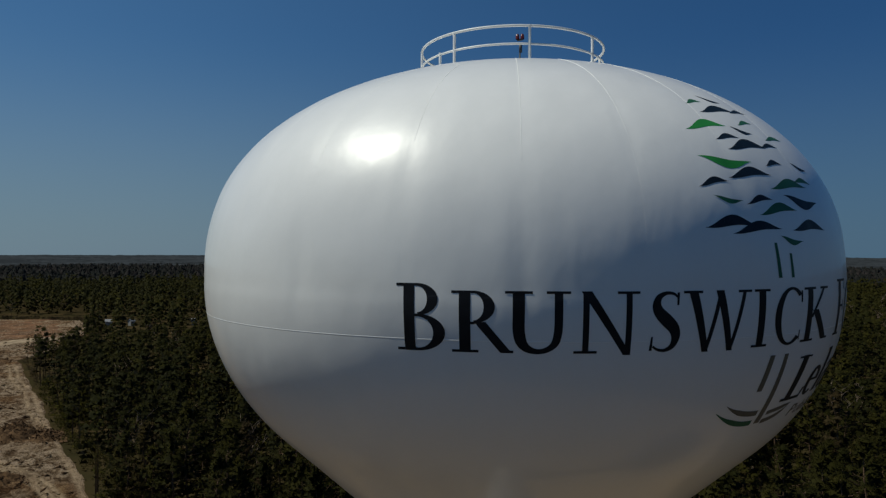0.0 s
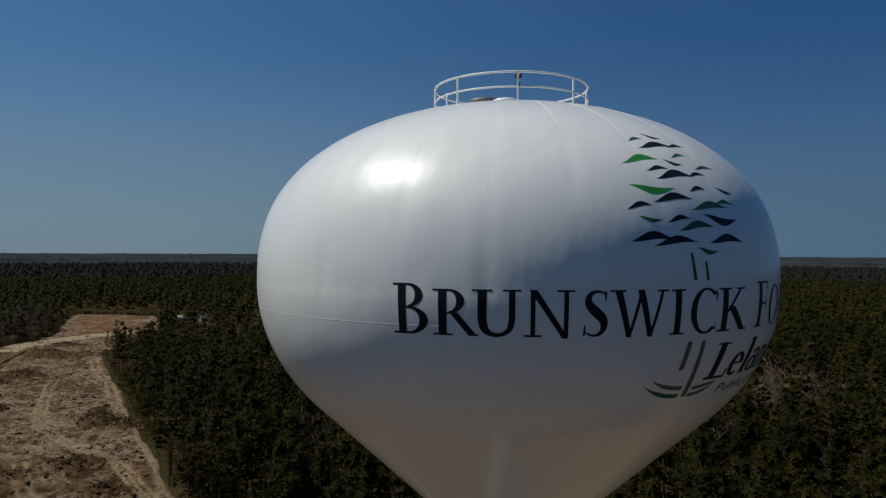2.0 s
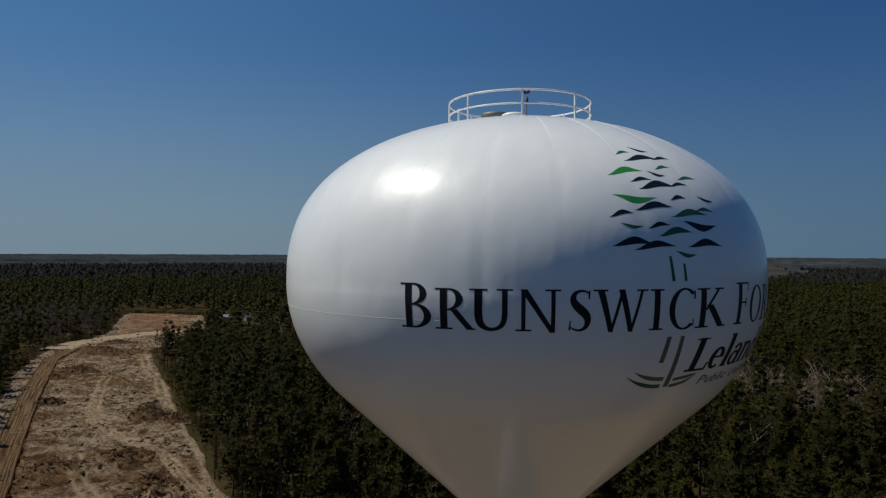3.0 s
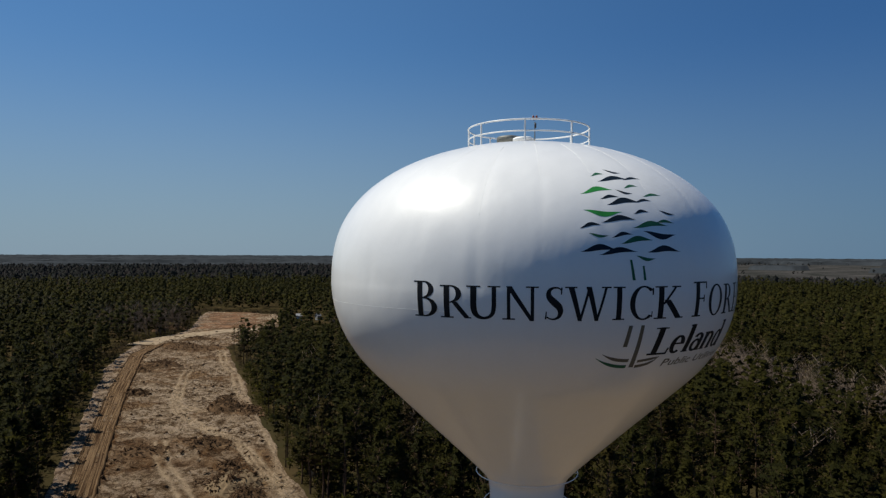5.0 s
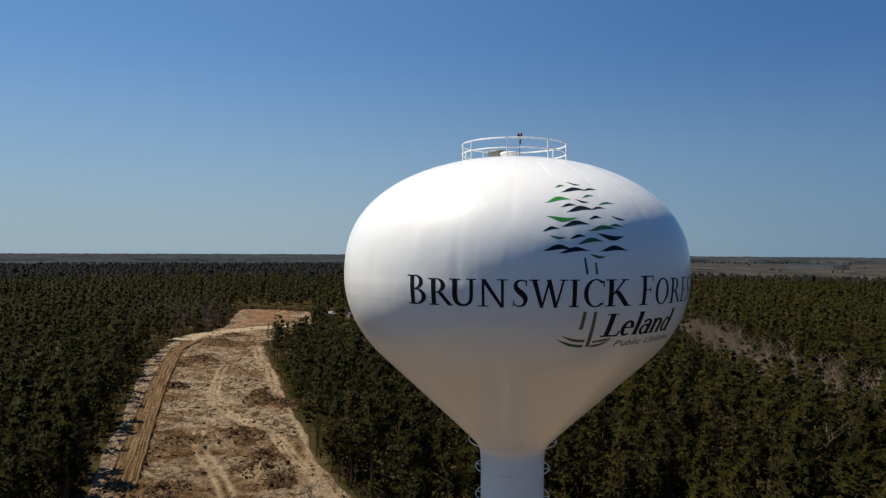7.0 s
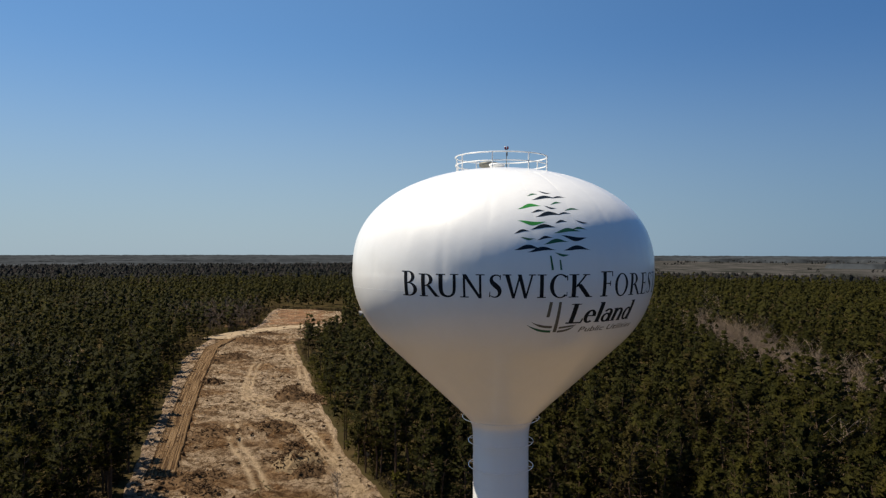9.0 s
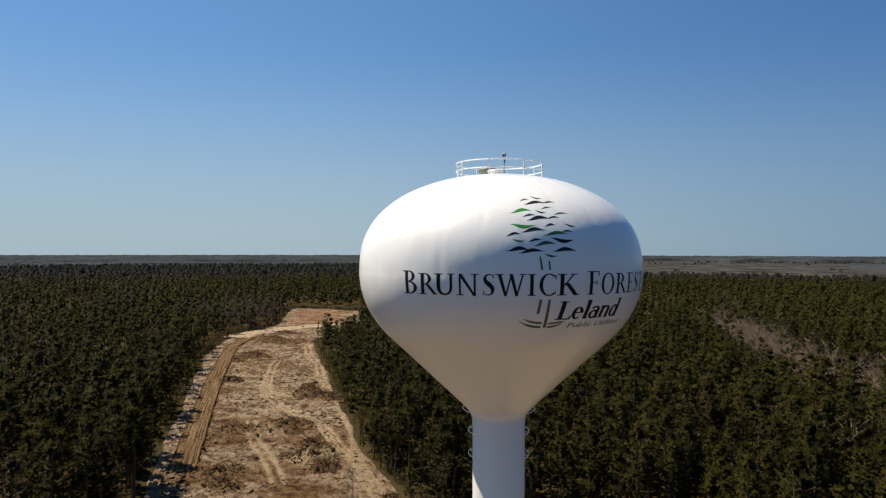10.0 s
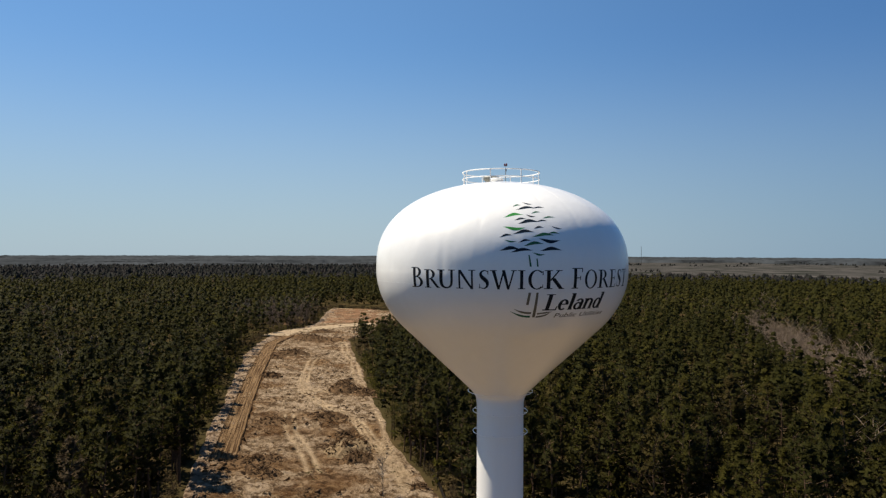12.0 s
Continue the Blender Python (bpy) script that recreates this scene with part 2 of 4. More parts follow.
PINE = ((0.0, (0.0255, 0.0262, 0.0078)), (0.3, (0.0320, 0.0315, 0.0082)), (0.6, (0.0390, 0.0362, 0.0084)), (0.86, (0.052, 0.047, 0.0098)), (0.96, (0.055, 0.041, 0.015)), (1.0, (0.068, 0.049, 0.028)))
M_NEEDLES, M_NEEDLES_FAR = pine_leaf("pine_needles", True, PINE), pine_leaf("pine_needles_far", False, PINE)
# winter wood greyed and lightened, with the haze of distance in its colours
M_HAZEWOOD = pine_leaf("hazy_winter_wood", False, ((0.0, (0.024, 0.027, 0.024)), (0.4, (0.031, 0.032, 0.029)), (0.7, (0.042, 0.037, 0.035)), (1.0, (0.060, 0.050, 0.047))))


# ---- mesh helpers ----
def mesh_of(name, verts, faces, material, smooth=False):
    me = bpy.data.meshes.new(name)
    me.from_pydata([tuple(v) for v in verts], [], [tuple(f) for f in faces])
    me.materials.append(material)
    if smooth:
        me.polygons.foreach_set("use_smooth", [True] * len(me.polygons))
    me.update()
    return me


def big_mesh(name, verts, faces, material, tint=None, smooth=False, puff=None):
    """A mesh from numpy arrays of places (n, 3) and triangles or quads (m, k)."""
    me = bpy.data.meshes.new(name)
    k = faces.shape[1]
    me.vertices.add(len(verts))
    me.vertices.foreach_set("co", verts.astype(np.float32).ravel())
    me.loops.add(faces.size)
    me.loops.foreach_set("vertex_index", faces.astype(np.int32).ravel())
    me.polygons.add(len(faces))
    me.polygons.foreach_set("loop_start", np.arange(0, faces.size, k, dtype=np.int32))
    if smooth:
        me.polygons.foreach_set("use_smooth", np.ones(len(faces), dtype=bool))
    me.materials.append(material)
    if tint is not None:
        me.attributes.new("tint", "FLOAT", "POINT").data.foreach_set("value", tint.astype(np.float32))
    if puff is not None:
        me.attributes.new("puff", "FLOAT_VECTOR", "POINT").data.foreach_set("vector", puff.astype(np.float32).ravel())
    me.update(calc_edges=True)
    me.validate()
    return me


def part(name, me, parent, label=""):
    ob = new(name, me)
    ob.parent = parent
    return tagged(ob, label)


def tube(points, radius, sides=8, closed=False):
    """Places and faces of a pipe along a polyline; radius: a number, or one for each point."""
    pts = [Vector(p) for p in points]
    n = len(pts)
    radii = radius if isinstance(radius, (list, tuple)) else [radius] * n
    verts, faces = [], []
    for i, p in enumerate(pts):
        a, b = (pts[i - 1], pts[(i + 1) % n]) if closed else (pts[max(0, i - 1)], pts[min(n - 1, i + 1)])
        d = (b - a).normalized()
        u = d.cross(Vector((0, 0, 1)) if abs(d.z) < 0.9 else Vector((1, 0, 0))).normalized()
        w = d.cross(u)
        verts += [p + radii[i] * (u * math.cos(2 * math.pi * j / sides) + w * math.sin(2 * math.pi * j / sides)) for j in range(sides)]
    for i in range(n if closed else n - 1):
        k = (i + 1) % n
        faces += [(i * sides + j, i * sides + (j + 1) % sides, k * sides + (j + 1) % sides, k * sides + j) for j in range(sides)]
    if not closed:
        faces += [tuple(range(sides))[::-1], tuple((n - 1) * sides + j for j in range(sides))]
    return verts, faces


def join(pieces):
    verts, faces = [], []
    for v, f in pieces:
        o = len(verts)
        verts += list(v)
        faces += [tuple(i + o for i in q) for q in f]
    return verts, faces


def revolve(profile, segments):
    """Places and faces of a body of revolution about z from (radius, z) rows."""
    verts = [(r * math.cos(2 * math.pi * j / segments), r * math.sin(2 * math.pi * j / segments), z) for r, z in profile for j in range(segments)]
    faces = [(i * segments + j, i * segments + (j + 1) % segments, (i + 1) * segments + (j + 1) % segments, (i + 1) * segments + j)
             for i in range(len(profile) - 1) for j in range(segments)]
    return verts, faces


# ---- water tower ----
CX, CY = -0.655, 20.17
TANK_R, TANK_Z, TOP_H, TOP_P, LOW_H, CONE, SHAFT_R = 8.24, 41.106, 5.73, 2.5, 6.121, 1.076, 1.525


def tank_radius(z):
    if z >= TANK_Z:
        return TANK_R * math.sqrt(max(0.0, 1 - min(1.0, (z - TANK_Z) / TOP_H) ** TOP_P))
    k = CONE * LOW_H / TANK_R
    vt = k / math.sqrt(1 + k * k)
    v = (TANK_Z - z) / LOW_H
    r = TANK_R * math.sqrt(1 - v * v) if v < vt else TANK_R * math.sqrt(1 - vt * vt) - CONE * LOW_H * (v - vt)
    # soft knuckle where the cone meets the shaft
    s, w = r - SHAFT_R, 0.32
    return SHAFT_R + 0.5 * (s + math.sqrt(s * s + w * w))


SEAMS = (-177.6, -162.8, -148.0, -133.2, -118.5, -103.4, -88.6, -73.8, -59.0, -44.2, -29.4, -14.6, 0.2, 15.0)
SWELLS = [(random.Random(900 + k).uniform(0.9, 4.2), random.Random(920 + k).uniform(-1, 1), random.Random(940 + k).uniform(0, 6.28), (int(random.Random(960 + k).uniform(9, 34)))) for k in range(16)]


def plate_dent(az, z):
    """Uneven steel: each plate bows a little between its seams, and the welds draw in."""
    up = max(0.0, min(1.0, (z - 39.6) / 1.6)) * max(0.0, min(1.0, (46.6 - z) / 1.5))
    d = 0.0
    for fz, sg, ph, fa in SWELLS:
        d += math.sin(radians(az) * fa * (1 if sg > 0 else -1) + fz * z + ph) * 9.0 / (fa + 6 * fz)
    d *= 0.0042
    for s0 in SEAMS:
        da = (az - s0 + 180) % 360 - 180
        if abs(da) < 5:
            d -= 0.015 * (0.55 + 0.45 * math.sin(z * 1.7 + s0)) * math.exp(-(da / 1.25) ** 2)
    return d * up


def on_tank(az, z, lift=0.004):
    r = tank_radius(z) + lift + plate_dent(az, z)
    return (r * math.cos(radians(az)), r * math.sin(radians(az)), z)


NECK_Z = 31.6
tower = tagged(new("water_tower"), "tall white painted steel water tower with black lettering and leaf emblem", "water tower")
tower.location = (CX, CY, 0)
zs = ([TANK_Z + TOP_H * math.sin(radians(a)) for a in np.linspace(90, 0, 70)] + list(np.linspace(TANK_Z - 0.1, NECK_Z, 80)))[::-1]
tank_v, tank_f = revolve([(max(0.001, tank_radius(z)), z) for z in zs], 360)
tank_v = [on_tank(j, z, 0.0) if tank_radius(z) > 1.6 else tank_v[i * 360 + j] for i, z in enumerate(zs) for j in range(360)]
part("tank", mesh_of("tank", tank_v, tank_f, M_TANK, True), tower, "glossy white spheroid tank")
part("shaft", mesh_of("shaft", *revolve([(2.9, 0.0), (2.9, 0.4), (2.2, 3.5), (tank_radius(NECK_Z), 9.0), (tank_radius(NECK_Z), NECK_Z)], 96), M_TANK, True), tower, "smooth white steel shaft")
part("weld_seam", mesh_of("weld_seam", *tube([on_tank(a, 40.37, -0.017) for a in np.linspace(0, 359, 360)], 0.020, 10, True), M_WHITE, True), tower)
for az in SEAMS:
    part("weld_seam", mesh_of("weld_seam", *tube([on_tank(az, z, -0.0094) for z in np.linspace(40.37, 46.3, 80)], 0.010, 6), M_SEAM, True), tower)
for z in (29.3, 26.2):
    part("weld_seam", mesh_of("weld_seam", *tube([(tank_radius(NECK_Z) * math.cos(a), tank_radius(NECK_Z) * math.sin(a), z) for a in np.linspace(0, 6.2, 60)], 0.010, 5, True), M_TANK, True), tower)

# railing on the crown
RAIL_R, RAIL_Z, RAIL_BASE = 2.55, 47.47, 46.45
railing = part("railing", None, tower)
ring = [(RAIL_R * math.cos(a), RAIL_R * math.sin(a)) for a in np.linspace(0, 2 * math.pi, 73)[:-1]]
part("top_rail", mesh_of("top_rail", *tube([(x, y, RAIL_Z) for x, y in ring], 0.034, 8, True), M_WHITE, True), railing)
part("middle_rail", mesh_of("middle_rail", *tube([(x, y, RAIL_Z - 0.45) for x, y in ring], 0.029, 8, True), M_WHITE, True), railing)
post_me = mesh_of("post", *join([tube([(0, 0, RAIL_BASE - 0.05), (0, 0, RAIL_Z + 0.03)], 0.036, 8), tube([(0, 0, RAIL_BASE - 0.05), (0, 0, RAIL_BASE + 0.05)], 0.09, 8)]), M_WHITE)
for k in range(8):
    a = radians(-80 + 45 * k)
    part("post", post_me, railing).location = (RAIL_R * math.cos(a), RAIL_R * math.sin(a), 0)

a = radians(-137)
part("gate_post", mesh_of("gate_post", *tube([(RAIL_R * math.cos(a), RAIL_R * math.sin(a), RAIL_BASE - 0.05), (RAIL_R * math.cos(a), RAIL_R * math.sin(a), RAIL_Z - 0.40)], 0.034, 8), M_WHITE), railing)

# vent drum, hatch and beacon on the crown
vent = part("roof_vent", mesh_of("roof_vent", *revolve([(0.0, 0.52), (0.30, 0.51), (0.52, 0.46), (0.56, 0.40), (0.54, 0.22), (0.42, 0.20), (0.42, -0.25)][::-1], 32), M_VENT, True), tower, "weathered grey steel vent drum")
vent.location = (-0.98, 0.6, 46.85)
hatch = part("hatch", mesh_of("hatch", *revolve([(0.0, 0.20), (0.36, 0.19), (0.44, 0.15), (0.46, 0.06), (0.40, 0.04), (0.40, -0.2)][::-1], 28), M_WHITE, True), tower, "low white round hatch cover")
hatch.location = (-0.15, -0.25, 46.93)
beacon = part("beacon", mesh_of("beacon", *tube([(0, 0, 46.8), (0, 0, 47.85)], 0.022, 8), M_VENT), tower, "twin obstruction light on a thin pole")
beacon.location = (0.23, 0.26, 0)
part("bracket", mesh_of("bracket", *tube([(-0.08, 0, 47.95), (0.08, 0, 47.97)], 0.03, 6), M_SHADOWBLACK), beacon)
for x in (-0.07, 0.07):
    part("lamp", mesh_of("lamp", *revolve([(0.0, 0.14), (0.04, 0.12), (0.055, 0.05), (0.055, -0.02)][::-1], 14), M_RED, True), beacon, "red glass lamp").location = (x, 0, 48.0)
part("lamp_base", mesh_of("lamp_base", *revolve([(0.0, 0.1), (0.045, 0.08), (0.045, -0.12), (0.0, -0.14)][::-1], 12), M_SHADOWBLACK, True), beacon).location = (0.02, 0, 47.72)

# standoff rings round the neck, each on four short brackets
for z, gap in ((33.0, 0.24), (31.68, 0.26), (30.32, 0.26)):
    base = tank_radius(z)
    rig = part("rigging_ring", mesh_of("rigging_ring", *tube([((base + gap) * math.cos(a), (base + gap) * math.sin(a), z) for a in np.linspace(0, 2 * math.pi, 65)[:-1]], 0.022, 6, True), M_WHITE, True), tower, "thin white pipe ring")
    for k in range(4):
        a = radians(10 + 90 * k)
        part("bracket", mesh_of("bracket", *tube([((base - 0.03) * math.cos(a), (base - 0.03) * math.sin(a), z), ((base + gap) * math.cos(a), (base + gap) * math.sin(a), z)], 0.018, 5), M_WHITE), rig)


# ---- painted lettering and emblem, laid on the tank ----
def decal(name, quads, material, label):
    """quads: four (azimuth in degrees, height) corners each; cut fine enough to follow the steel."""
    verts, faces = [], []
    for q in quads:
        (a, b, c, d) = q
        long = max(math.hypot((b[0] - a[0]) * 0.144, b[1] - a[1]), math.hypot((c[0] - d[0]) * 0.144, c[1] - d[1]))
        wide = max(math.hypot((d[0] - a[0]) * 0.144, d[1] - a[1]), math.hypot((c[0] - b[0]) * 0.144, c[1] - b[1]))
        nu, nv = max(1, math.ceil(long / 0.09)), max(1, math.ceil(wide / 0.09))
        o = len(verts)
        for i in range(nu + 1):
            for j in range(nv + 1):
                u, v = i / nu, j / nv
                p = [(a[k] * (1 - u) + b[k] * u) * (1 - v) + (d[k] * (1 - u) + c[k] * u) * v for k in (0, 1)]
                verts.append(on_tank(p[0], p[1]))
        for i in range(nu):
            for j in range(nv):
                k = o + i * (nv + 1) + j
                faces.append((k, k + 1, k + nv + 2, k + nv + 1))
    me = mesh_of(name, verts, faces, material, True)
    return part(name, me, tower, label)


def bar(x0, y0, x1, y1, w, w2=None):
    """A straight stroke; w: its width measured level (steep strokes) or upright (flat ones)."""
    w2 = w if w2 is None else w2
    if abs(y1 - y0) >= abs(x1 - x0) * 0.5:
        return [((x0 - w / 2, y0), (x1 - w2 / 2, y1), (x1 + w2 / 2, y1), (x0 + w / 2, y0))]
    return [((x0, y0 - w / 2), (x1, y1 - w2 / 2), (x1, y1 + w2 / 2), (x0, y0 + w / 2))]


def arc(cx, cy, rx, ry, a0, a1, side, top, n=22):
    """Part of an elliptic band, thick at its sides and thin at top and foot."""
    out = []
    for k in range(n):
        a, b = radians(a0 + (a1 - a0) * k / n), radians(a0 + (a1 - a0) * (k + 1) / n)
        o1, o2 = (cx + rx * math.cos(a), cy + ry * math.sin(a)), (cx + rx * math.cos(b), cy + ry * math.sin(b))
        i1, i2 = (cx + (rx - side) * math.cos(a), cy + (ry - top) * math.sin(a)), (cx + (rx - side) * math.cos(b), cy + (ry - top) * math.sin(b))
        out.append((o1, o2, i2, i1))
    return out


def stroke(pts, n=5):
    """A brush line through (x, y, width) points, smooth between them."""
    p = [np.array(q, float) for q in pts]
    p = [2 * p[0] - p[1]] + p + [2 * p[-1] - p[-2]]
    line = []
    for k in range(1, len(p) - 2):
        for i in range(n):
            t = i / n
            line.append(0.5 * (2 * p[k] + (p[k + 1] - p[k - 1]) * t + (2 * p[k - 1] - 5 * p[k] + 4 * p[k + 1] - p[k + 2]) * t * t + (3 * p[k] - p[k - 1] - 3 * p[k + 1] + p[k + 2]) * t ** 3))
    line.append(p[-2])
    edge = []
    for k, q in enumerate(line):
        d = line[min(k + 1, len(line) - 1)] - line[max(k - 1, 0)]
        m = math.hypot(d[0], d[1])
        ox, oy = -d[1] / m * q[2] / 2, d[0] / m * q[2] / 2
        edge.append(((q[0] + ox, q[1] + oy), (q[0] - ox, q[1] - oy)))
    return [(a[0], b[0], b[1], a[1]) for a, b in zip(edge, edge[1:])]


T, H = 0.146, 0.042


def foot(x, y, w=0.34):
    return bar(x - w / 2, y, x + w / 2, y, H)


LO, HI = H / 2, 1 - H / 2
GLYPHS = {
    "B": (0.68, bar(.17, 0, .17, 1, T) + bar(0, HI, .3, HI, H) + bar(.1, .53, .3, .53, H) + bar(0, LO, .3, LO, H) + arc(.28, .765, .27, .235, -90, 90, .14, H) + arc(.28, .275, .36, .275, -90, 90, .155, H)),
    "R": (0.74, bar(.17, 0, .17, 1, T) + bar(0, HI, .3, HI, H) + bar(.1, .48, .3, .48, H) + arc(.28, .74, .27, .26, -90, 90, .14, H) + foot(.17, LO) + bar(.36, .5, .69, 0, .145) + bar(.62, LO, .78, LO, H)),
    "U": (0.84, stroke(((.18, 1, .15), (.18, .62, .15), (.18, .36, .15), (.215, .17, .14), (.30, .065, .11), (.42, .03, .085), (.54, .065, .085), (.63, .17, .10), (.665, .36, .105), (.67, .62, .105), (.67, 1, .105))) + foot(.18, HI) + foot(.67, HI, .30)),
    "N": (0.90, bar(.16, 0, .16, .96, .085) + bar(.165, 1, .745, -.03, .145, .11) + bar(.75, -.02, .75, 1, .085) + foot(.16, LO, .32) + foot(.745, HI, .32)),
    "S": (0.56, stroke(((.47, .90, .035), (.40, .955, .045), (.27, .965, .06), (.15, .90, .10), (.11, .77, .145), (.16, .65, .185), (.28, .53, .21), (.41, .40, .195), (.455, .26, .155), (.41, .11, .10), (.29, .035, .06), (.16, .045, .045), (.07, .10, .035))) + bar(.475, .77, .485, .975, .035, .045) + bar(.035, .03, .05, .26, .05, .03)),
    "W": (1.22, bar(.14, 1, .39, -.02, .155, .11) + bar(.39, -.02, .63, 1, .07) + bar(.61, 1, .84, -.02, .145, .11) + bar(.84, -.02, 1.09, 1, .07) + foot(.14, HI, .32) + foot(1.09, HI, .27)),
    "I": (0.36, bar(.17, 0, .17, 1, T) + foot(.17, LO) + foot(.17, HI)),
    "C": (0.76, arc(.43, .5, .41, .52, 48, 312, .15, .05, 36) + bar(.70, .74, .70, .95, .045) + bar(.70, .06, .70, .24, .03)),
    "K": (0.78, bar(.17, 0, .17, 1, T) + foot(.17, LO) + foot(.17, HI) + bar(.24, .44, .60, 1, .07) + foot(.60, HI, .26) + bar(.34, .58, .70, 0, .18) + bar(.64, LO, .84, LO, H)),
    "F": (0.58, bar(.17, 0, .17, 1, T) + foot(.17, LO) + bar(0, HI, .52, HI, H) + bar(.2, .52, .42, .52, H) + bar(.52, .80, .52, 1, .045) + bar(.43, .42, .43, .62, .04)),
    "O": (0.88, arc(.43, .5, .41, .52, 0, 360, .15, .05, 44)),
    "E": (0.60, bar(.17, 0, .17, 1, T) + bar(0, HI, .50, HI, H) + bar(.2, .52, .42, .52, H) + bar(0, LO, .52, LO, H) + bar(.50, .82, .50, 1, .045) + bar(.43, .43, .43, .61, .04) + bar(.53, 0, .55, .2, .045)),
    "T": (0.66, bar(.33, 0, .33, 1, T) + foot(.33, LO) + bar(0, HI, .66, HI, H) + bar(.02, .80, .02, 1, .045) + bar(.64, .80, .64, 1, .045)),
    "L": (0.66, bar(.20, 0, .20, 1, .18) + foot(.2, .03, .38) + foot(.2, .97, .40) + bar(.0, .035, .60, .035, .07) + bar(.60, 0, .63, .24, .07)),
    "e": (0.52, arc(.25, .33, .25, .34, 0, 310, .16, .085, 26) + bar(.06, .36, .48, .36, .06)),
    "l": (0.28, bar(.13, 0, .13, 1.02, .18) + foot(.14, .025, .27) + bar(.0, .99, .14, .99, .05)),
    "a": (0.52, arc(.22, .22, .22, .24, 0, 360, .13, .085, 24) + bar(.40, 0, .40, .5, .165) + arc(.26, .46, .22, .22, 0, 160, .14, .085, 14) + bar(.38, .025, .52, .025, .05)),
    "n": (0.60, bar(.13, 0, .13, .66, .17) + bar(.46, 0, .46, .45, .17) + arc(.31, .43, .235, .24, 0, 160, .16, .09, 14) + foot(.14, .025, .26) + foot(.47, .025, .24) + bar(.0, .63, .14, .63, .05)),
    "d": (0.58, arc(.24, .33, .24, .34, 0, 360, .15, .085, 26) + bar(.44, 0, .44, 1.02, .17) + bar(.30, .99, .46, .99, .05) + bar(.42, .025, .58, .025, .05)),
}


def letter(ch, az0, az1, z0, z1, material, label, slant=0.0):
    """One character between two azimuths and two heights."""
    w, strokes = GLYPHS[ch]
    quads = [[(az0 + (az1 - az0) * x / w + slant * y, z0 + (z1 - z0) * y) for x, y in q] for q in strokes]
    return decal("letter", quads, material, label)


BASE_Z, CAP_Z, SMALL_Z = 40.17, 41.33, 41.215
for ch, a0, a1, top in (("B", -103.7, -97.3, CAP_Z), ("R", -96.9, -90.0, SMALL_Z), ("U", -90.7, -82.8, SMALL_Z), ("N", -82.6, -74.8, SMALL_Z),
                        ("S", -73.5, -69.3, SMALL_Z), ("W", -69.0, -58.9, SMALL_Z), ("I", -58.4, -55.4, SMALL_Z), ("C", -54.6, -48.1, SMALL_Z),
                        ("K", -48.0, -39.9, SMALL_Z), ("F", -36.1, -30.6, CAP_Z), ("O", -29.9, -22.8, SMALL_Z), ("R", -22.3, -15.2, SMALL_Z),
                        ("E", -14.5, -9.2, SMALL_Z), ("S", -8.2, -3.7, SMALL_Z), ("T", -3.0, 3.1, SMALL_Z)):
    letter(ch, a0, a1, BASE_Z, top, M_BLACK, "black painted serif capital %s" % ch)
a = -47.6
for ch in "Leland":
    w = GLYPHS[ch][0] * 9.55
    rise = 0.04 * (a + 47.6) / 30
    letter(ch, a, a + w, 38.95 + rise, 39.88 + rise, M_BLACK, "black slanted painted letter %s" % ch, 1.15)
    a += w


def small_words(text, az0, az1, z0, height, material):
    """A slanted line of small writing in the built-in font, one part for each character."""
    me_all, pen = [], 0.0
    for ch in text:
        if ch == " ":
            pen += 0.3
            continue
        cu = bpy.data.curves.new("glyph", "FONT")
        cu.body, cu.size, cu.resolution_u, cu.offset = ch, 1.0, 3, 0.012
        ob = bpy.data.objects.new("glyph", cu)
        me = bpy.data.meshes.new_from_object(ob)
        bm = bmesh.new()
        bm.from_mesh(me)
        bmesh.ops.triangulate(bm, faces=bm.faces[:])
        lo, hi = min(v.co.x for v in bm.verts), max(v.co.x for v in bm.verts)
        for v in bm.verts:
            v.co.x += pen - lo
        pen += hi - lo + 0.09
        me_all.append((ch, bm))
        bpy.data.objects.remove(ob)
        bpy.data.curves.remove(cu)
        bpy.data.meshes.remove(me)
    for ch, bm in me_all:
        for v in bm.verts:
            v.co = on_tank(az0 + (az1 - az0) * v.co.x / pen + 1.0 * v.co.y, z0 + height * v.co.y + 0.055 * v.co.x / pen)
        out = bpy.data.meshes.new("small_letter")
        bm.to_mesh(out)
        bm.free()
        out.materials.append(material)
        part("small_letter", out, tower, "small taupe slanted letter %s" % ch)


small_words("Public Utilities", -41.6, -12.8, 38.525, 0.36, M_TAUPE)


def leaf(a0, z0, a1, z1, thick, dip, material, label):
    """A wavy gull-wing leaf from tip to tip; dip: turned over."""
    n, edge = 18, []
    a0, a1 = a0 - 0.10 * (a1 - a0), a1 + 0.08 * (a1 - a0)
    for k in range(n + 1):
        t = k / n
        rise = 1.0 * thick * math.sin(math.pi * t ** 1.0) ** 1.7
        swell = 0.92 * thick * math.sin(math.pi * t ** 0.92) ** 1.55
        up = -1 if dip else 1
        x, z = a0 + (a1 - a0) * t, z0 + (z1 - z0) * t
        edge.append(((x, z + up * rise), (x, z + up * (rise - swell))))
    quads = [(edge[k][0], edge[k + 1][0], edge[k + 1][1], edge[k][1]) for k in range(n)]
    return decal("leaf", quads, material, label)


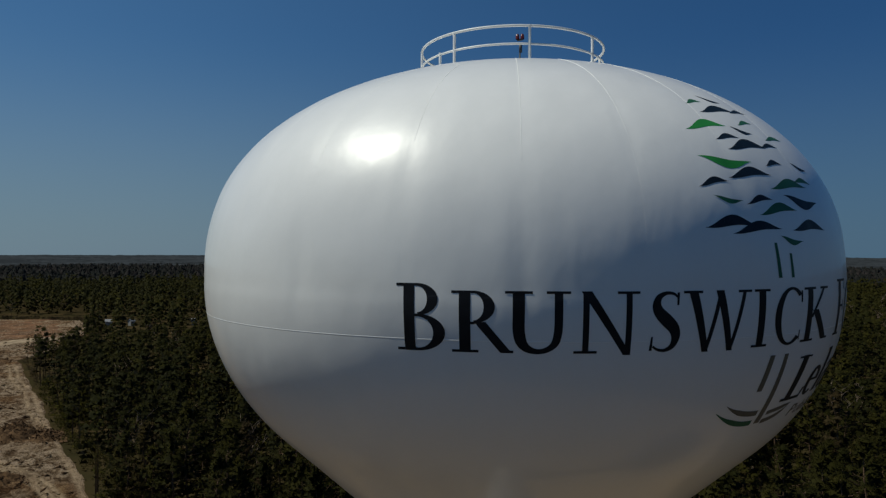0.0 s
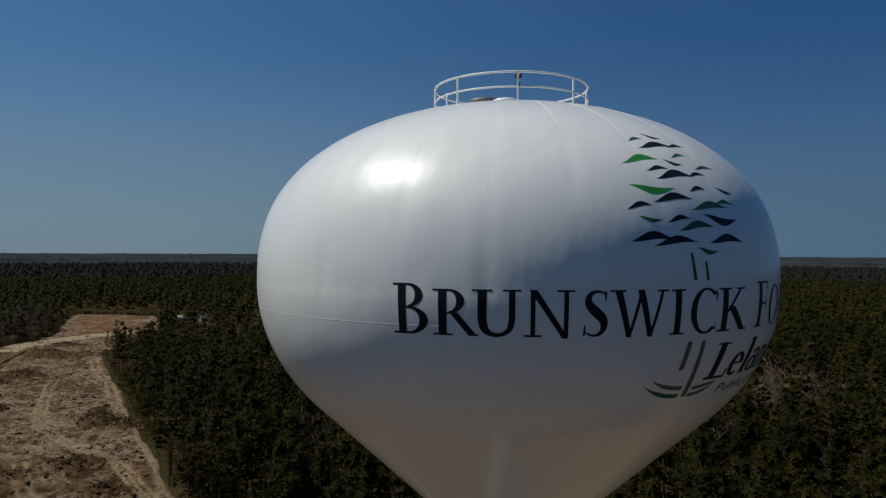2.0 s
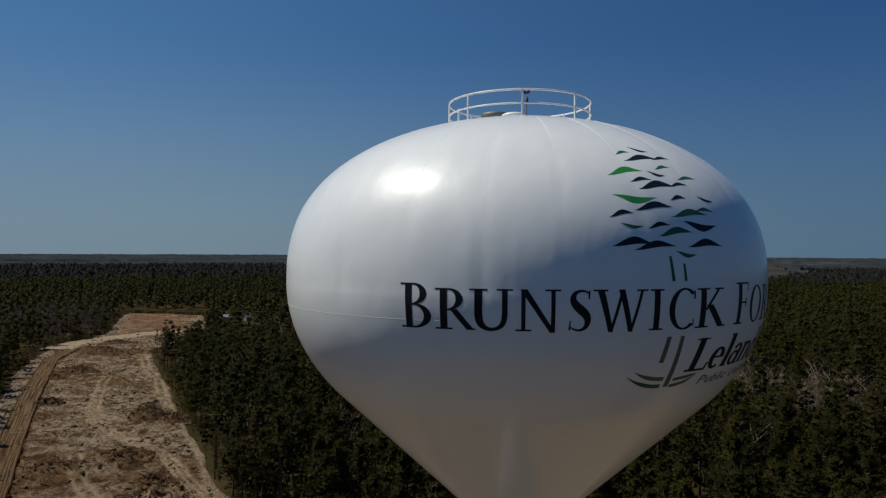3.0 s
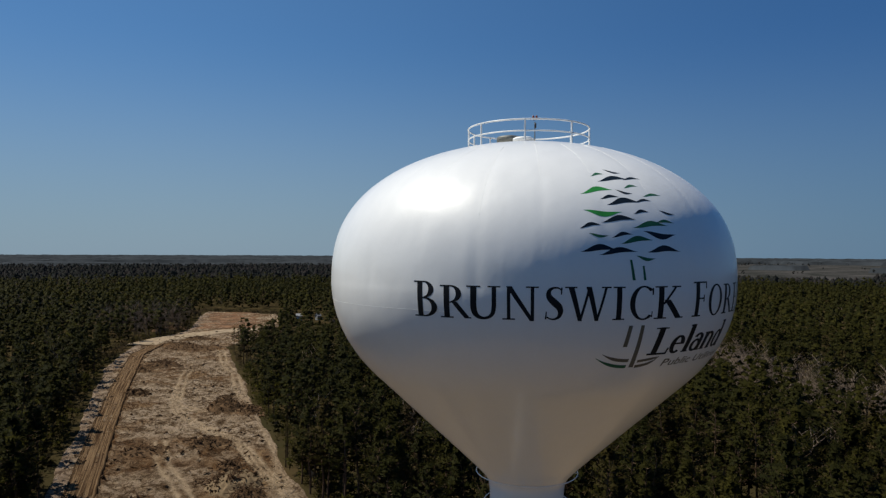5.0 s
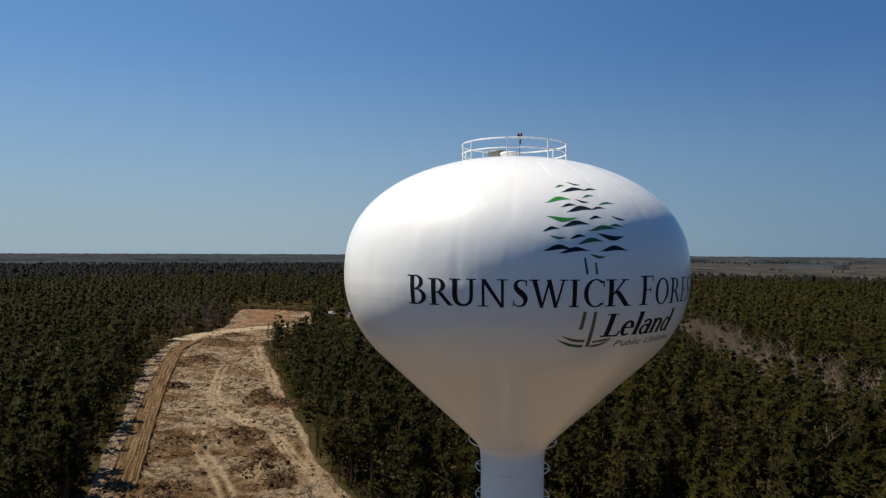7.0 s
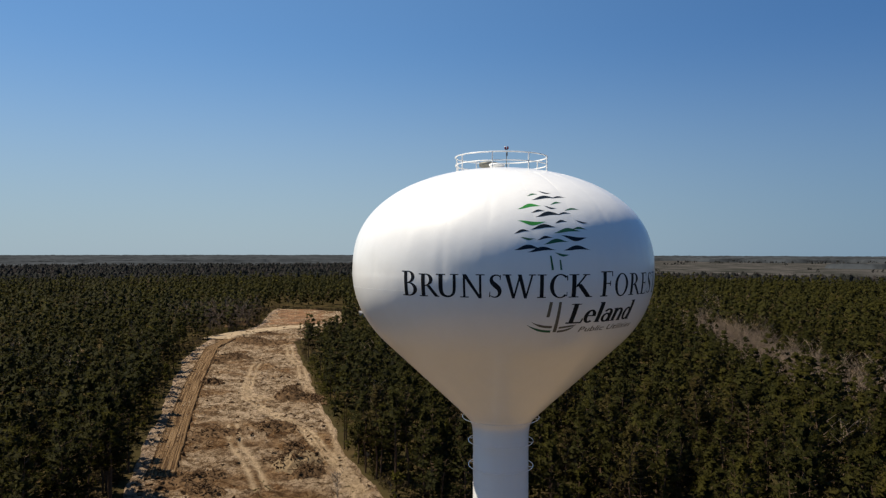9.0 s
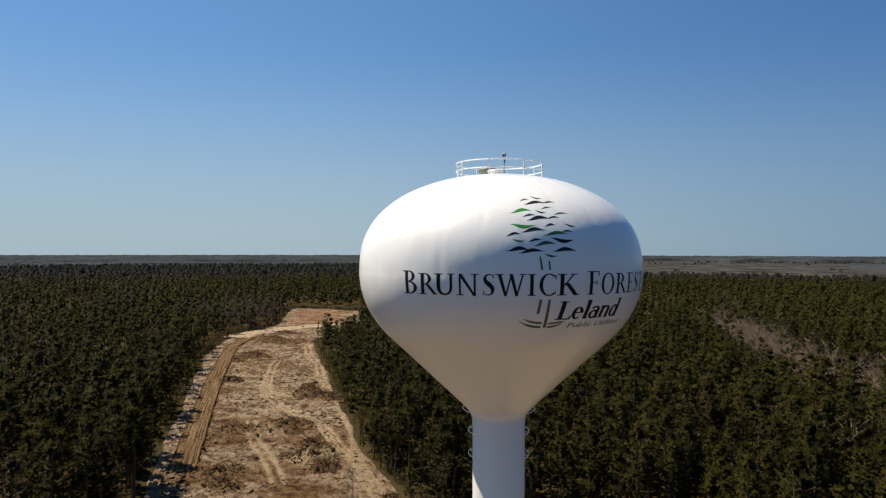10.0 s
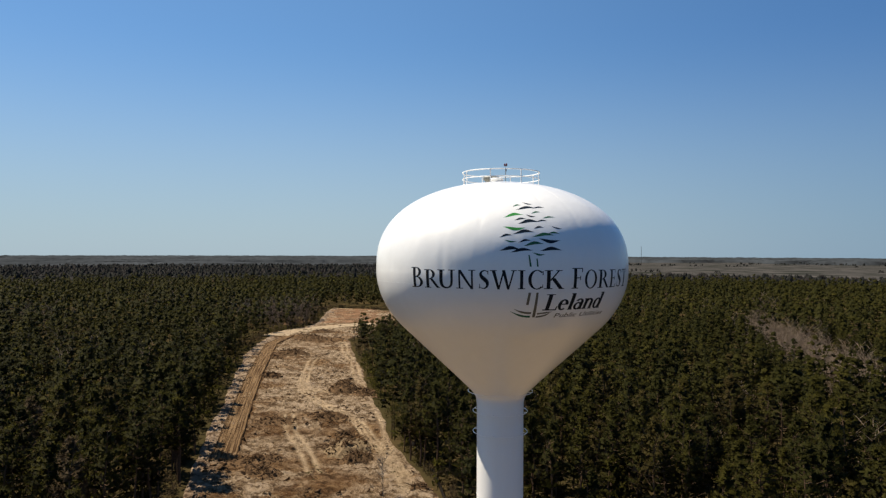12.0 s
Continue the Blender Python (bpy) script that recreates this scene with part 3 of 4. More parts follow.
DARK_LEAVES = [(-54.0, 45.08, -49.2, 44.95, 0.08, 1), (-57.3, 44.61, -48.4, 44.74, 0.16, 0), (-49.5, 44.7, -43.6, 44.77, 0.09, 0), (-53.7, 44.33, -49.6, 44.21, 0.09, 1),
               (-58.9, 43.99, -54.1, 44.08, 0.11, 0), (-57.2, 43.8, -48.8, 43.92, 0.2, 0), (-49.4, 43.92, -44.8, 43.98, 0.09, 0), (-51.1, 43.52, -47.1, 43.6, 0.11, 0)]
LOW_LEAVES = [(-43.3, 43.67, -38.9, 43.54, 0.08, 1), (-59.5, 43.22, -51.7, 43.34, 0.19, 0), (-65.2, 43.03, -60.7, 43.16, 0.13, 0), (-57.8, 42.74, -53.2, 42.86, 0.13, 0),
              (-49.3, 42.96, -41.0, 42.86, 0.21, 1), (-65.0, 42.3, -57.5, 42.36, 0.21, 0), (-60.8, 42.2, -52.7, 42.31, 0.19, 0), (-49.0, 42.29, -40.6, 42.32, 0.21, 0)]
GREEN_LEAVES = [(-63.2, 44.16, -55.4, 44.33, 0.18, 0), (-63.4, 43.62, -55.0, 43.57, 0.19, 1)]
TEAL_LEAVES = [(-59.1, 44.8, -55.2, 44.9, 0.09, 0), (-51.0, 44.39, -46.6, 44.49, 0.09, 0), (-46.2, 44.12, -40.5, 44.19, 0.09, 0), (-51.8, 43.06, -43.0, 43.16, 0.19, 0),
               (-45.3, 43.26, -40.4, 43.24, 0.11, 0), (-63.3, 42.88, -58.9, 42.8, 0.1, 1), (-55.6, 42.55, -48.2, 42.68, 0.19, 0), (-52.4, 42.18, -47.8, 42.08, 0.12, 1)]
for row in DARK_LEAVES + LOW_LEAVES:
    leaf(*row, M_DARK, "dark painted emblem leaf")
for row in GREEN_LEAVES:
    leaf(*row, M_GREEN, "bright green painted emblem leaf")
for row in TEAL_LEAVES:
    leaf(*row, M_TEAL, "dull green painted emblem leaf")
for name, quads, mat in (("emblem_stem", bar(-54.1, 42.05, -53.5, 41.41, .55, .75), M_TEAL), ("emblem_stem", bar(-51.0, 41.86, -50.7, 41.41, .5, .65), M_TEAL),
                         ("emblem_trunk", bar(-53.6, 39.98, -54.2, 39.28, 1.0, 1.1), M_TAUPE), ("emblem_trunk", bar(-50.5, 39.98, -50.9, 38.56, .9, 1.3), M_TAUPE)):
    decal(name, quads, mat, "painted bar of the emblem's trunk")


def swoosh(pts, thick, material):
    n, out = 18, []
    (x0, z0), (xm, zm), (x1, z1) = pts
    for k in range(n):
        row = []
        for t in (k / n, (k + 1) / n):
            x = (1 - t) ** 2 * x0 + 2 * t * (1 - t) * xm + t * t * x1
            z = (1 - t) ** 2 * z0 + 2 * t * (1 - t) * zm + t * t * z1
            w = thick * (0.12 + min(1, 2.2 * t) * 0.88)
            row.append(((x, z + w / 2), (x, z - w / 2)))
        out.append((row[0][0], row[1][0], row[1][1], row[0][1]))
    decal("emblem_root", out, material, "painted curve at the emblem's foot")


swoosh(((-59.5, 39.05), (-56.5, 38.80), (-52.2, 38.81)), 0.11, M_TAUPE)
swoosh(((-61.0, 38.92), (-57.0, 38.58), (-52.4, 38.60)), 0.11, M_TEAL)
swoosh(((-43.2, 38.88), (-45.0, 38.82), (-49.6, 38.76)), 0.09, M_TAUPE)
swoosh(((-43.6, 38.86), (-45.2, 38.62), (-49.9, 38.58)), 0.10, M_TAUPE)

# ---- ground ----
LEFT_Y = [20, 40, 61, 85, 132, 184, 228, 254, 276, 297, 330, 368, 392]
LEFT_X = [-48.2, -64.2, -81.2, -103.2, -145, -191.8, -223.5, -235, -241, -248, -272, -298, -312]
RIGHT_Y = [20, 60, 82, 98, 112, 146, 185, 248, 280, 317, 350, 387, 392]
RIGHT_X = [0, -22, -40, -57, -71, -100, -133, -187, -193, -206, -224, -252, -256]


def edge_wave(y, seed):
    return 0.8 * np.sin(y * 0.17 + seed) * np.sin(y * 0.053 + 2 * seed) + 0.25 * np.sin(y * 0.63 + 3 * seed)


def left_edge(y):
    return np.interp(y, LEFT_Y, LEFT_X) + edge_wave(y, 1.0)


def right_edge(y):
    return np.interp(y, RIGHT_Y, RIGHT_X) + edge_wave(y, 2.3)


rng = np.random.default_rng(7)


def lumps(x, y, scale, seed):
    """Smooth random height, -1 to 1, from a few crossed waves."""
    r = np.random.default_rng(seed)
    h = np.zeros_like(x)
    for k in range(9):
        a, f = r.uniform(0, 6.28), scale * r.uniform(0.6, 1.9)
        h += np.sin((x * np.cos(a) + y * np.sin(a)) * f + r.uniform(0, 6.28))
    return h / 4.5


def grid_faces(rows, cols):
    i = np.arange((rows - 1) * (cols - 1))
    k = (i // (cols - 1)) * cols + i % (cols - 1)
    return np.stack([k, k + 1, k + cols + 1, k + cols], 1)


# the ground: one polar sheet out to the horizon
rad = np.concatenate([[0.01], np.geomspace(20, 4990, 60)])
ang = np.linspace(0, 2 * np.pi, 181)
rr, aa = np.meshgrid(rad, ang, indexing="ij")
gv = np.stack([(rr * np.cos(aa)).ravel(), (rr * np.sin(aa)).ravel(), np.full(rr.size, -0.35)], 1)
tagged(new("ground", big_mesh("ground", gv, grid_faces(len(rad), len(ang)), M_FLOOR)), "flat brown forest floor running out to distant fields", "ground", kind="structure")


def uv_strip(me, cols, us, vs):
    """UV for a grid mesh: across and along."""
    layer = me.uv_layers.new(name="UVMap")
    idx = np.empty(len(me.loops), dtype=np.int32)
    me.loops.foreach_get("vertex_index", idx)
    layer.data.foreach_set("uv", np.stack([us[idx], vs[idx]], 1).astype(np.float32).ravel())


def near_line(x, y, line, width):
    """1 on a polyline, falling to 0 at a few widths from it."""
    best = np.full(x.shape, 1e9)
    for (ax, ay), (bx, by) in zip(line, line[1:]):
        t = np.clip(((x - ax) * (bx - ax) + (y - ay) * (by - ay)) / ((bx - ax) ** 2 + (by - ay) ** 2), 0, 1)
        best = np.minimum(best, np.hypot(x - ax - t * (bx - ax), y - ay - t * (by - ay)))
    return np.exp(-(best / width) ** 2)


def curvy(line, swing, seed):
    """The polyline cut finer, and wandering a little."""
    p = np.array(line, float)
    d = np.concatenate([[0], np.cumsum(np.hypot(*np.diff(p, axis=0).T))])
    s = np.arange(0, d[-1], 3.0)
    k = np.ones(5) / 5
    out = []
    for c in (0, 1):
        v = np.interp(s, d, p[:, c]) + swing * np.sin(s * 0.11 + seed + c) + 0.4 * swing * np.sin(s * 0.31 + 2 * seed)
        out.append(np.convolve(np.pad(v, 2, mode="edge"), k, "valid"))
    return list(zip(*out))


TRACKS = [[(-186, 240), (-164, 216), (-136, 184), (-108, 154), (-97, 144)], [(-140.7, 162), (-128, 147), (-106, 128.7), (-86, 119), (-73.8, 108.7), (-65.6, 101), (-57.4, 93), (-46, 80)],
          [(-107, 117), (-90.7, 101.6), (-80.3, 92.4), (-66, 78)], [(-163, 196), (-141, 162), (-131, 150)], [(-97, 144), (-84, 126), (-72, 112), (-62, 98)], [(-128, 147), (-112, 140), (-104, 150)]]
ys = np.linspace(20, 391, 640)
cols = 116
w = np.linspace(0, 1, cols)
yy, ww = np.meshgrid(ys, w, indexing="ij")
xx = left_edge(yy) * (1 - ww) + right_edge(yy) * ww
hh = 0.16 * lumps(xx, yy, 0.5, 3) + 0.20 * lumps(xx, yy, 1.6, 4) + 0.10 * rng.normal(size=xx.shape)
tracks = np.zeros_like(xx)
for k, line in enumerate(TRACKS):
    for shift in (-1.0, 1.0, -0.1) if k in (1, 4) else (-1.0, 1.0):
        tracks = np.maximum(tracks, near_line(xx, yy, curvy([(x + shift * 0.8, y + shift * 0.7) for x, y in line], 0.7, k), 0.55))
tracks *= np.clip(0.85 + 0.4 * lumps(xx, yy, 0.35, 8), 0, 1)
brown = np.zeros_like(xx)
for x, y, w in ((-84, 80, 9), (-96, 104, 8), (-78, 104, 9), (-70, 90, 8), (-60, 78, 7), (-104, 112, 6), (-108, 150, 9), (-176, 190, 9), (-198, 238, 12), (-190, 232, 8), (-90, 116, 6)):
    brown = np.maximum(brown, np.exp(-((xx - x) ** 2 + (yy - y) ** 2) / w ** 2))
road_side = [(-84.5, 77), (-121.7, 119), (-153.7, 156), (-186.7, 196), (-201.5, 213)]
brown = np.maximum(brown, 1.3 * near_line(xx, yy, road_side, 0.8))
brown = np.maximum(brown, 1.4 * near_line(xx, yy, [(-224, 241), (-204, 240), (-183, 242)], 6.0))
brown = np.clip(brown * (1.0 + 0.9 * lumps(xx, yy, 0.3, 9)), 0, 1)
sandy = np.clip(1.2 - ww * 8.5 + 0.3 * lumps(xx, yy, 0.4, 10), 0, 1)
sandy = np.maximum(sandy, 0.4 * np.clip(1.0 - (1 - ww) * 14 + 0.4 * lumps(xx, yy, 0.4, 12), 0, 1))
hh -= 0.12 * tracks
hh = np.where((ww < 0.01) | (ww > 0.99), -0.5, hh)
cv = np.stack([xx.ravel(), yy.ravel(), hh.ravel()], 1)
me = big_mesh("clearing", cv, grid_faces(len(ys), cols)[:, ::-1], M_DIRT, smooth=True)
uv_strip(me, cols, ww.ravel(), yy.ravel() * 1.4)
for key, field in (("tracks", tracks), ("brown", brown), ("sandy", sandy)):
    me.attributes.new(key, "FLOAT", "POINT").data.foreach_set("value", field.astype(np.float32).ravel())
tagged(new("clearing", me), "wide strip of scraped sandy earth cut through pine forest", "clearing", kind="structure")


def strip(name, line, half, cols, material, rut, label, lift=0.12, berm=0.0, sway=1.0):
    """A road along a polyline, with wheel ruts."""
    pts = np.array(line, float)
    d = np.concatenate([[0], np.cumsum(np.hypot(*np.diff(pts, axis=0).T))])
    s = np.arange(0, d[-1], 0.8)
    x, y = np.interp(s, d, pts[:, 0]), np.interp(s, d, pts[:, 1])
    k = np.ones(15) / 15
    xp, yp = np.pad(x, 7, mode="edge"), np.pad(y, 7, mode="edge")
    x, y = np.convolve(xp, k, "valid"), np.convolve(yp, k, "valid")
    tx, ty = np.gradient(x), np.gradient(y)
    ln = np.hypot(tx, ty)
    nx, ny = ty / ln, -tx / ln
    v = np.linspace(-1, 1, cols)
    wob = half * (1 + sway * (0.13 * np.sin(s * 0.3) + 0.08 * np.sin(s * 1.1)))
    px, py = x[:, None] + nx[:, None] * v * wob[:, None], y[:, None] + ny[:, None] * v * wob[:, None]
    pz = lift + 0.12 + rut * np.sin(v * 17)[None, :] * (0.7 + 0.3 * np.sin(s * 0.2)[:, None]) + 0.02 * rng.normal(size=px.shape) + berm * np.exp(-((np.abs(v) - 0.88) / 0.06) ** 2)[None, :] * (0.8 + 0.4 * np.sin(s * 0.9)[:, None] * np.sin(s * 0.23)[:, None]) - 0.35 * (np.abs(v) > 0.97)[None, :]
    me = big_mesh(name, np.stack([px.ravel(), py.ravel(), pz.ravel()], 1), grid_faces(len(s), cols)[:, ::-1], material, smooth=True)
    uv_strip(me, cols, np.tile((v + 1) / 2, len(s)), np.repeat(s, cols))
    return tagged(new(name, me), label, "road", kind="structure")


strip("dirt_road", [(-88, 77), (-125, 119), (-157, 156), (-190, 196), (-205, 214), (-214, 232), (-222, 246)], 2.8, 46, M_ROAD, 0.06, "graded sandy haul road with wheel ruts along the clearing", berm=0.3, sway=0.18)
strip("sand_track", [(-224, 236), (-229, 247), (-231, 257), (-230, 268), (-228, 281), (-225, 296), (-216, 312)], 6.5, 30, M_PALE, 0.05, "pale sandy track bending round the far end of the clearing", 0.2)

yr, ya = np.meshgrid(np.linspace(0.01, 1, 40), np.linspace(0, 2 * np.pi, 121), indexing="ij")
edge_r = yr * (44 + 2.2 * np.sin(3 * ya + 1) + 1.3 * np.sin(7 * ya) + 0.7 * np.sin(17 * ya + 2))
yx, yy2 = CX + edge_r * np.cos(ya), CY + edge_r * np.sin(ya)
yz = -0.04 + 0.05 * lumps(yx, yy2, 0.5, 71) - 0.5 * (yr > 0.985)
tagged(new("tower_yard", big_mesh("tower_yard", np.stack([yx.ravel(), yy2.ravel(), yz.ravel()], 1), grid_faces(40, 121), M_YARD, smooth=True)), "bare sandy yard round the tower's foot", "yard", kind="structure")

strip("graded_pad", [(-232, 306), (-246, 330), (-292, 393)], 16, 24, M_CLAY, 0.06, "graded pad of orange clay at the clearing's far end", -0.02)

# ---- heaps, fence and sapling in the clearing ----
def brush_pile(x, y, long, wide, high, turn, sticks, seed):
    """A pushed-up heap of earth with roots and broken branches."""
    r = np.random.default_rng(seed)
    root = new("brush_pile")
    high *= 1.45
    n = 26
    u, v = np.meshgrid(np.linspace(-1, 1, n), np.linspace(-1, 1, n), indexing="ij")
    d = np.clip(1 - (u * u + v * v), 0, 1)
    z = high * d ** 0.8 * (0.65 + 0.35 * lumps(u * long, v * wide, 1.1, seed)) + 0.16 * r.normal(size=u.shape) * (d > 0) * min(1, high) - 0.15
    me = big_mesh("mound", np.stack([(u * long / 2).ravel(), (v * wide / 2).ravel(), z.ravel()], 1), grid_faces(n, n)[:, ::-1], M_SANDHEAP if wide >= 10 else M_MOUND)
    part("mound", me, root, "heaped bare earth")
    pieces = []
    for k in range(sticks // 2):
        a, f = r.uniform(0, 6.28), r.uniform(0, 0.8) ** 0.6
        px, py = f * math.cos(a) * long / 2, f * math.sin(a) * wide / 2
        pz = high * max(0, 1 - f * f) * 0.8
        b, ln, lean = r.uniform(0, 6.28), r.uniform(0.6, 2.4), r.uniform(-0.2, 0.7)
        p = Vector((px, py, pz))
        q = p + Vector((ln * math.cos(b), ln * math.sin(b), ln * lean))
        pieces.append(tube([p, p.lerp(q, 0.5) + Vector((r.normal() * 0.15, r.normal() * 0.15, 0.12)), q], [0.10, 0.07, 0.03], 4))
    for k in range(sticks):
        a, f = r.uniform(0, 6.28), r.uniform(0, 1) ** 0.6
        px, py, s = f * math.cos(a) * long / 2, f * math.sin(a) * wide / 2, r.uniform(0.1, 0.32)
        pz = high * max(0, 1 - f * f) * 0.7
        pieces.append(([Vector((px + s * r.normal(), py + s * r.normal(), pz + s * r.normal())) for _ in range(5)], [(0, 1, 2), (0, 2, 3), (0, 3, 4), (1, 2, 4), (0, 1, 4), (2, 3, 4)]))
    tagged(part("debris", mesh_of("debris", *join(pieces), M_BRUSH), root, "tangled roots, clods and broken branches"), kind="stuff")
    root.matrix_basis = pose(x, y, 0, 0, 0, turn)
    return tagged(root, "low heap of pushed-up earth and broken branches", "brush pile", "heaps in the clearing")


for k, (x, y, ln, wd, hg, tn, st) in enumerate(((-147, 153, 8, 5, 1.3, 20, 70), (-113, 148, 15, 9, 2.0, 120, 130), (-104, 147, 12, 7, 1.0, 130, 90), (-175, 195, 14, 8, 1.3, 40, 80), (-174, 184, 6, 4, 1.0, 10, 40),
                                                (-94, 118, 10, 6, 1.0, 30, 70), (-72, 97, 14, 10, 1.6, 110, 120), (-66, 92, 8, 5, 1.3, 70, 70), (-79, 105, 5, 4, 1.0, 0, 50), (-83, 81, 13, 8, 0.8, 50, 90),
                                                (-76, 76, 9, 6, 0.7, 0, 60), (-196, 236, 22, 8, 1.3, 20, 80), (-103, 107, 14, 8, 0.6, 40, 60), (-46, 84, 4, 3, 0.7, 0, 30), (-215, 262, 14, 6, 1.4, 40, 60), (-257, 292, 20, 8, 1.5, 60, 70), (-206, 243, 18, 7, 1.2, 5, 90), (-180, 200, 12, 8, 1.0, 20, 80))):
    brush_pile(x, y, ln, wd, hg, tn, st, 300 + k)

r = np.random.default_rng(77)
n = 3200
v = r.uniform(0.04, 0.96, n)
y = 60 + 230 * r.uniform(0, 1, n) ** 1.4
x = left_edge(y) * (1 - v) + right_edge(y) * v
ok = lumps(x, y, 0.12, 78) + 0.5 * r.normal(size=n) > 0.25
x, y = x[ok], y[ok]
n = len(x)
size = r.uniform(0.18, 0.6, n)[:, None, None]
corner = r.normal(size=(n, 4, 3)) * size * np.array([1, 1, 0.55])
corner[:, :, 2] = np.abs(corner[:, :, 2])
corner += np.stack([x, y, np.full(n, 0.05)], 1)[:, None, :]
idx = np.arange(n)[:, None, None] * 4 + np.array([[0, 1, 2], [0, 2, 3], [0, 3, 1], [1, 3, 2]])[None]
tagged(new("litter", big_mesh("litter", corner.reshape(-1, 3), idx.reshape(-1, 3), M_BRUSH)), "dark clods, roots and wood scraps strewn on cleared earth", "debris", kind="stuff")

fence = tagged(new("silt_fence"), "low black fabric silt fence along the clearing's edge", "fence")
run = [(-66, 111), (-62.6, 107.6), (-57.5, 102.7), (-52.8, 97.6), (-49, 93.4), (-45.3, 88.9), (-42.6, 85.5), (-40.1, 82.2), (-37, 78), (-33.5, 73.5)]
for (ax, ay), (bx, by) in zip(run, run[1:]):
    off = Vector((by - ay, ax - bx, 0)).normalized() * 0.03
    base = [Vector((ax, ay, -0.3)), Vector((bx, by, -0.3))]
    top = [p + Vector((0, 0, 1.0)) for p in base]
    vs = [p + s * off for s in (-1, 1) for p in (*base, *top)]
    part("fabric", mesh_of("fabric", vs, [(0, 1, 3, 2), (4, 6, 7, 5), (0, 4, 5, 1), (2, 3, 7, 6), (0, 2, 6, 4), (1, 5, 7, 3)], M_FABRIC), fence)
    part("stake", mesh_of("stake", *tube([(ax, ay, -0.3), (ax, ay, 0.95)], 0.06, 6), M_BRUSH), fence)

# ---- forest ----
def blades(rng, centre, out, count, length, width, spread):
    """Triangles fanning from each centre; out: the main way of each."""
    n = len(centre)
    d = np.repeat(out, count, 0) + spread * rng.normal(size=(n * count, 3))
    d /= np.linalg.norm(d, axis=1, keepdims=True)
    side = np.cross(d, rng.normal(size=d.shape))
    side /= np.linalg.norm(side, axis=1, keepdims=True)
    c = np.repeat(centre, count, 0) + 0.12 * length * rng.normal(size=(n * count, 3))
    ln = length * rng.uniform(0.7, 1.3, (n * count, 1))
    v = np.stack([c - side * width * ln / 2 + d * ln * 0.25, c + d * ln, c + side * width * ln / 2 + d * ln * 0.1], 1)
    return v.reshape(-1, 3)


def outward(v, zc, rx, rz):
    """Ways out of the crown's middle, which its needles face on the whole."""
    p = np.stack([v[:, 0] / rx, v[:, 1] / rx, (v[:, 2] - zc) / rz + 0.15], 1)
    return p / np.maximum(np.linalg.norm(p, axis=1, keepdims=True), 1e-6)


OCTA = np.array([(1, 0, -0.3), (0, 1, -0.3), (-1, 0, -0.3), (0, -1, -0.3), (0, 0, 1)], float)
OCTA_F = np.array([(0, 1, 4), (1, 2, 4), (2, 3, 4), (3, 0, 4)])


def clumps(rng, centre, size):
    """A small uneven lump of foliage round each centre."""
    n = len(centre)
    s = size * rng.uniform(0.6, 1.3, (n, 1, 1)) * rng.uniform(0.6, 1.35, (n, 5, 1))
    v = centre[:, None, :] + OCTA[None] * s * np.array([1, 1, 0.75]) + 0.25 * size * rng.normal(size=(n, 5, 3))
    return v[:, OCTA_F].reshape(-1, 3)


def pine_crown(seed, height, whorls, arms, tufts, count, length, width, low=0.42, reach=2.6, lump=0.0, lumps_each=1):
    """Needle tufts on whorls of limbs: places of loose triangles, and the limb lines."""
    r = np.random.default_rng(seed)
    cs, os, limbs, body = [], [], [], []
    for k in range(whorls):
        f = (k + r.uniform(0, 0.7)) / whorls
        z = height * (low + (0.97 - low) * f)
        for j in range(arms):
            if r.uniform() < 0.16:
                continue
            a = r.uniform(0, 6.28)
            ln = reach * (0.35 + 0.65 * math.sin(math.pi * min(1, 0.25 + 0.75 * (1 - f)) * 0.62)) * (1 - 0.86 * f ** 1.7) * r.uniform(0.6, 1.2)
            up = 0.15 + 0.55 * f
            limbs.append((z, a, ln, up))
            for t in range(lumps_each if lump else 0):
                s = ln * (0.25 + 0.6 * (t + r.uniform(0, 1)) / lumps_each)
                body.append((s * math.cos(a), s * math.sin(a), z + up * s * s / max(ln, 0.4)))
            for t in range(tufts):
                s = ln * (0.3 + 0.7 * (t + r.uniform(0, 1)) / tufts)
                cs.append((s * math.cos(a) + r.normal() * 0.15, s * math.sin(a) + r.normal() * 0.15, z + up * s * s / max(ln, 0.4) + r.normal() * 0.15))
                os.append((0.7 * math.cos(a), 0.7 * math.sin(a), 0.75))
    cs.append((0, 0, height * 0.97))
    os.append((0, 0, 1.0))
    v = blades(r, np.array(cs), np.array(os), count, length, width, 0.65)
    if lump:
        v = np.concatenate([v, clumps(r, np.array(body), lump)])
    zc = height * (low + 0.3 * (1 - low))
    return v, limbs, outward(v, zc, reach, height - zc)


def tri_faces(n):
    return np.arange(n).reshape(-1, 3)


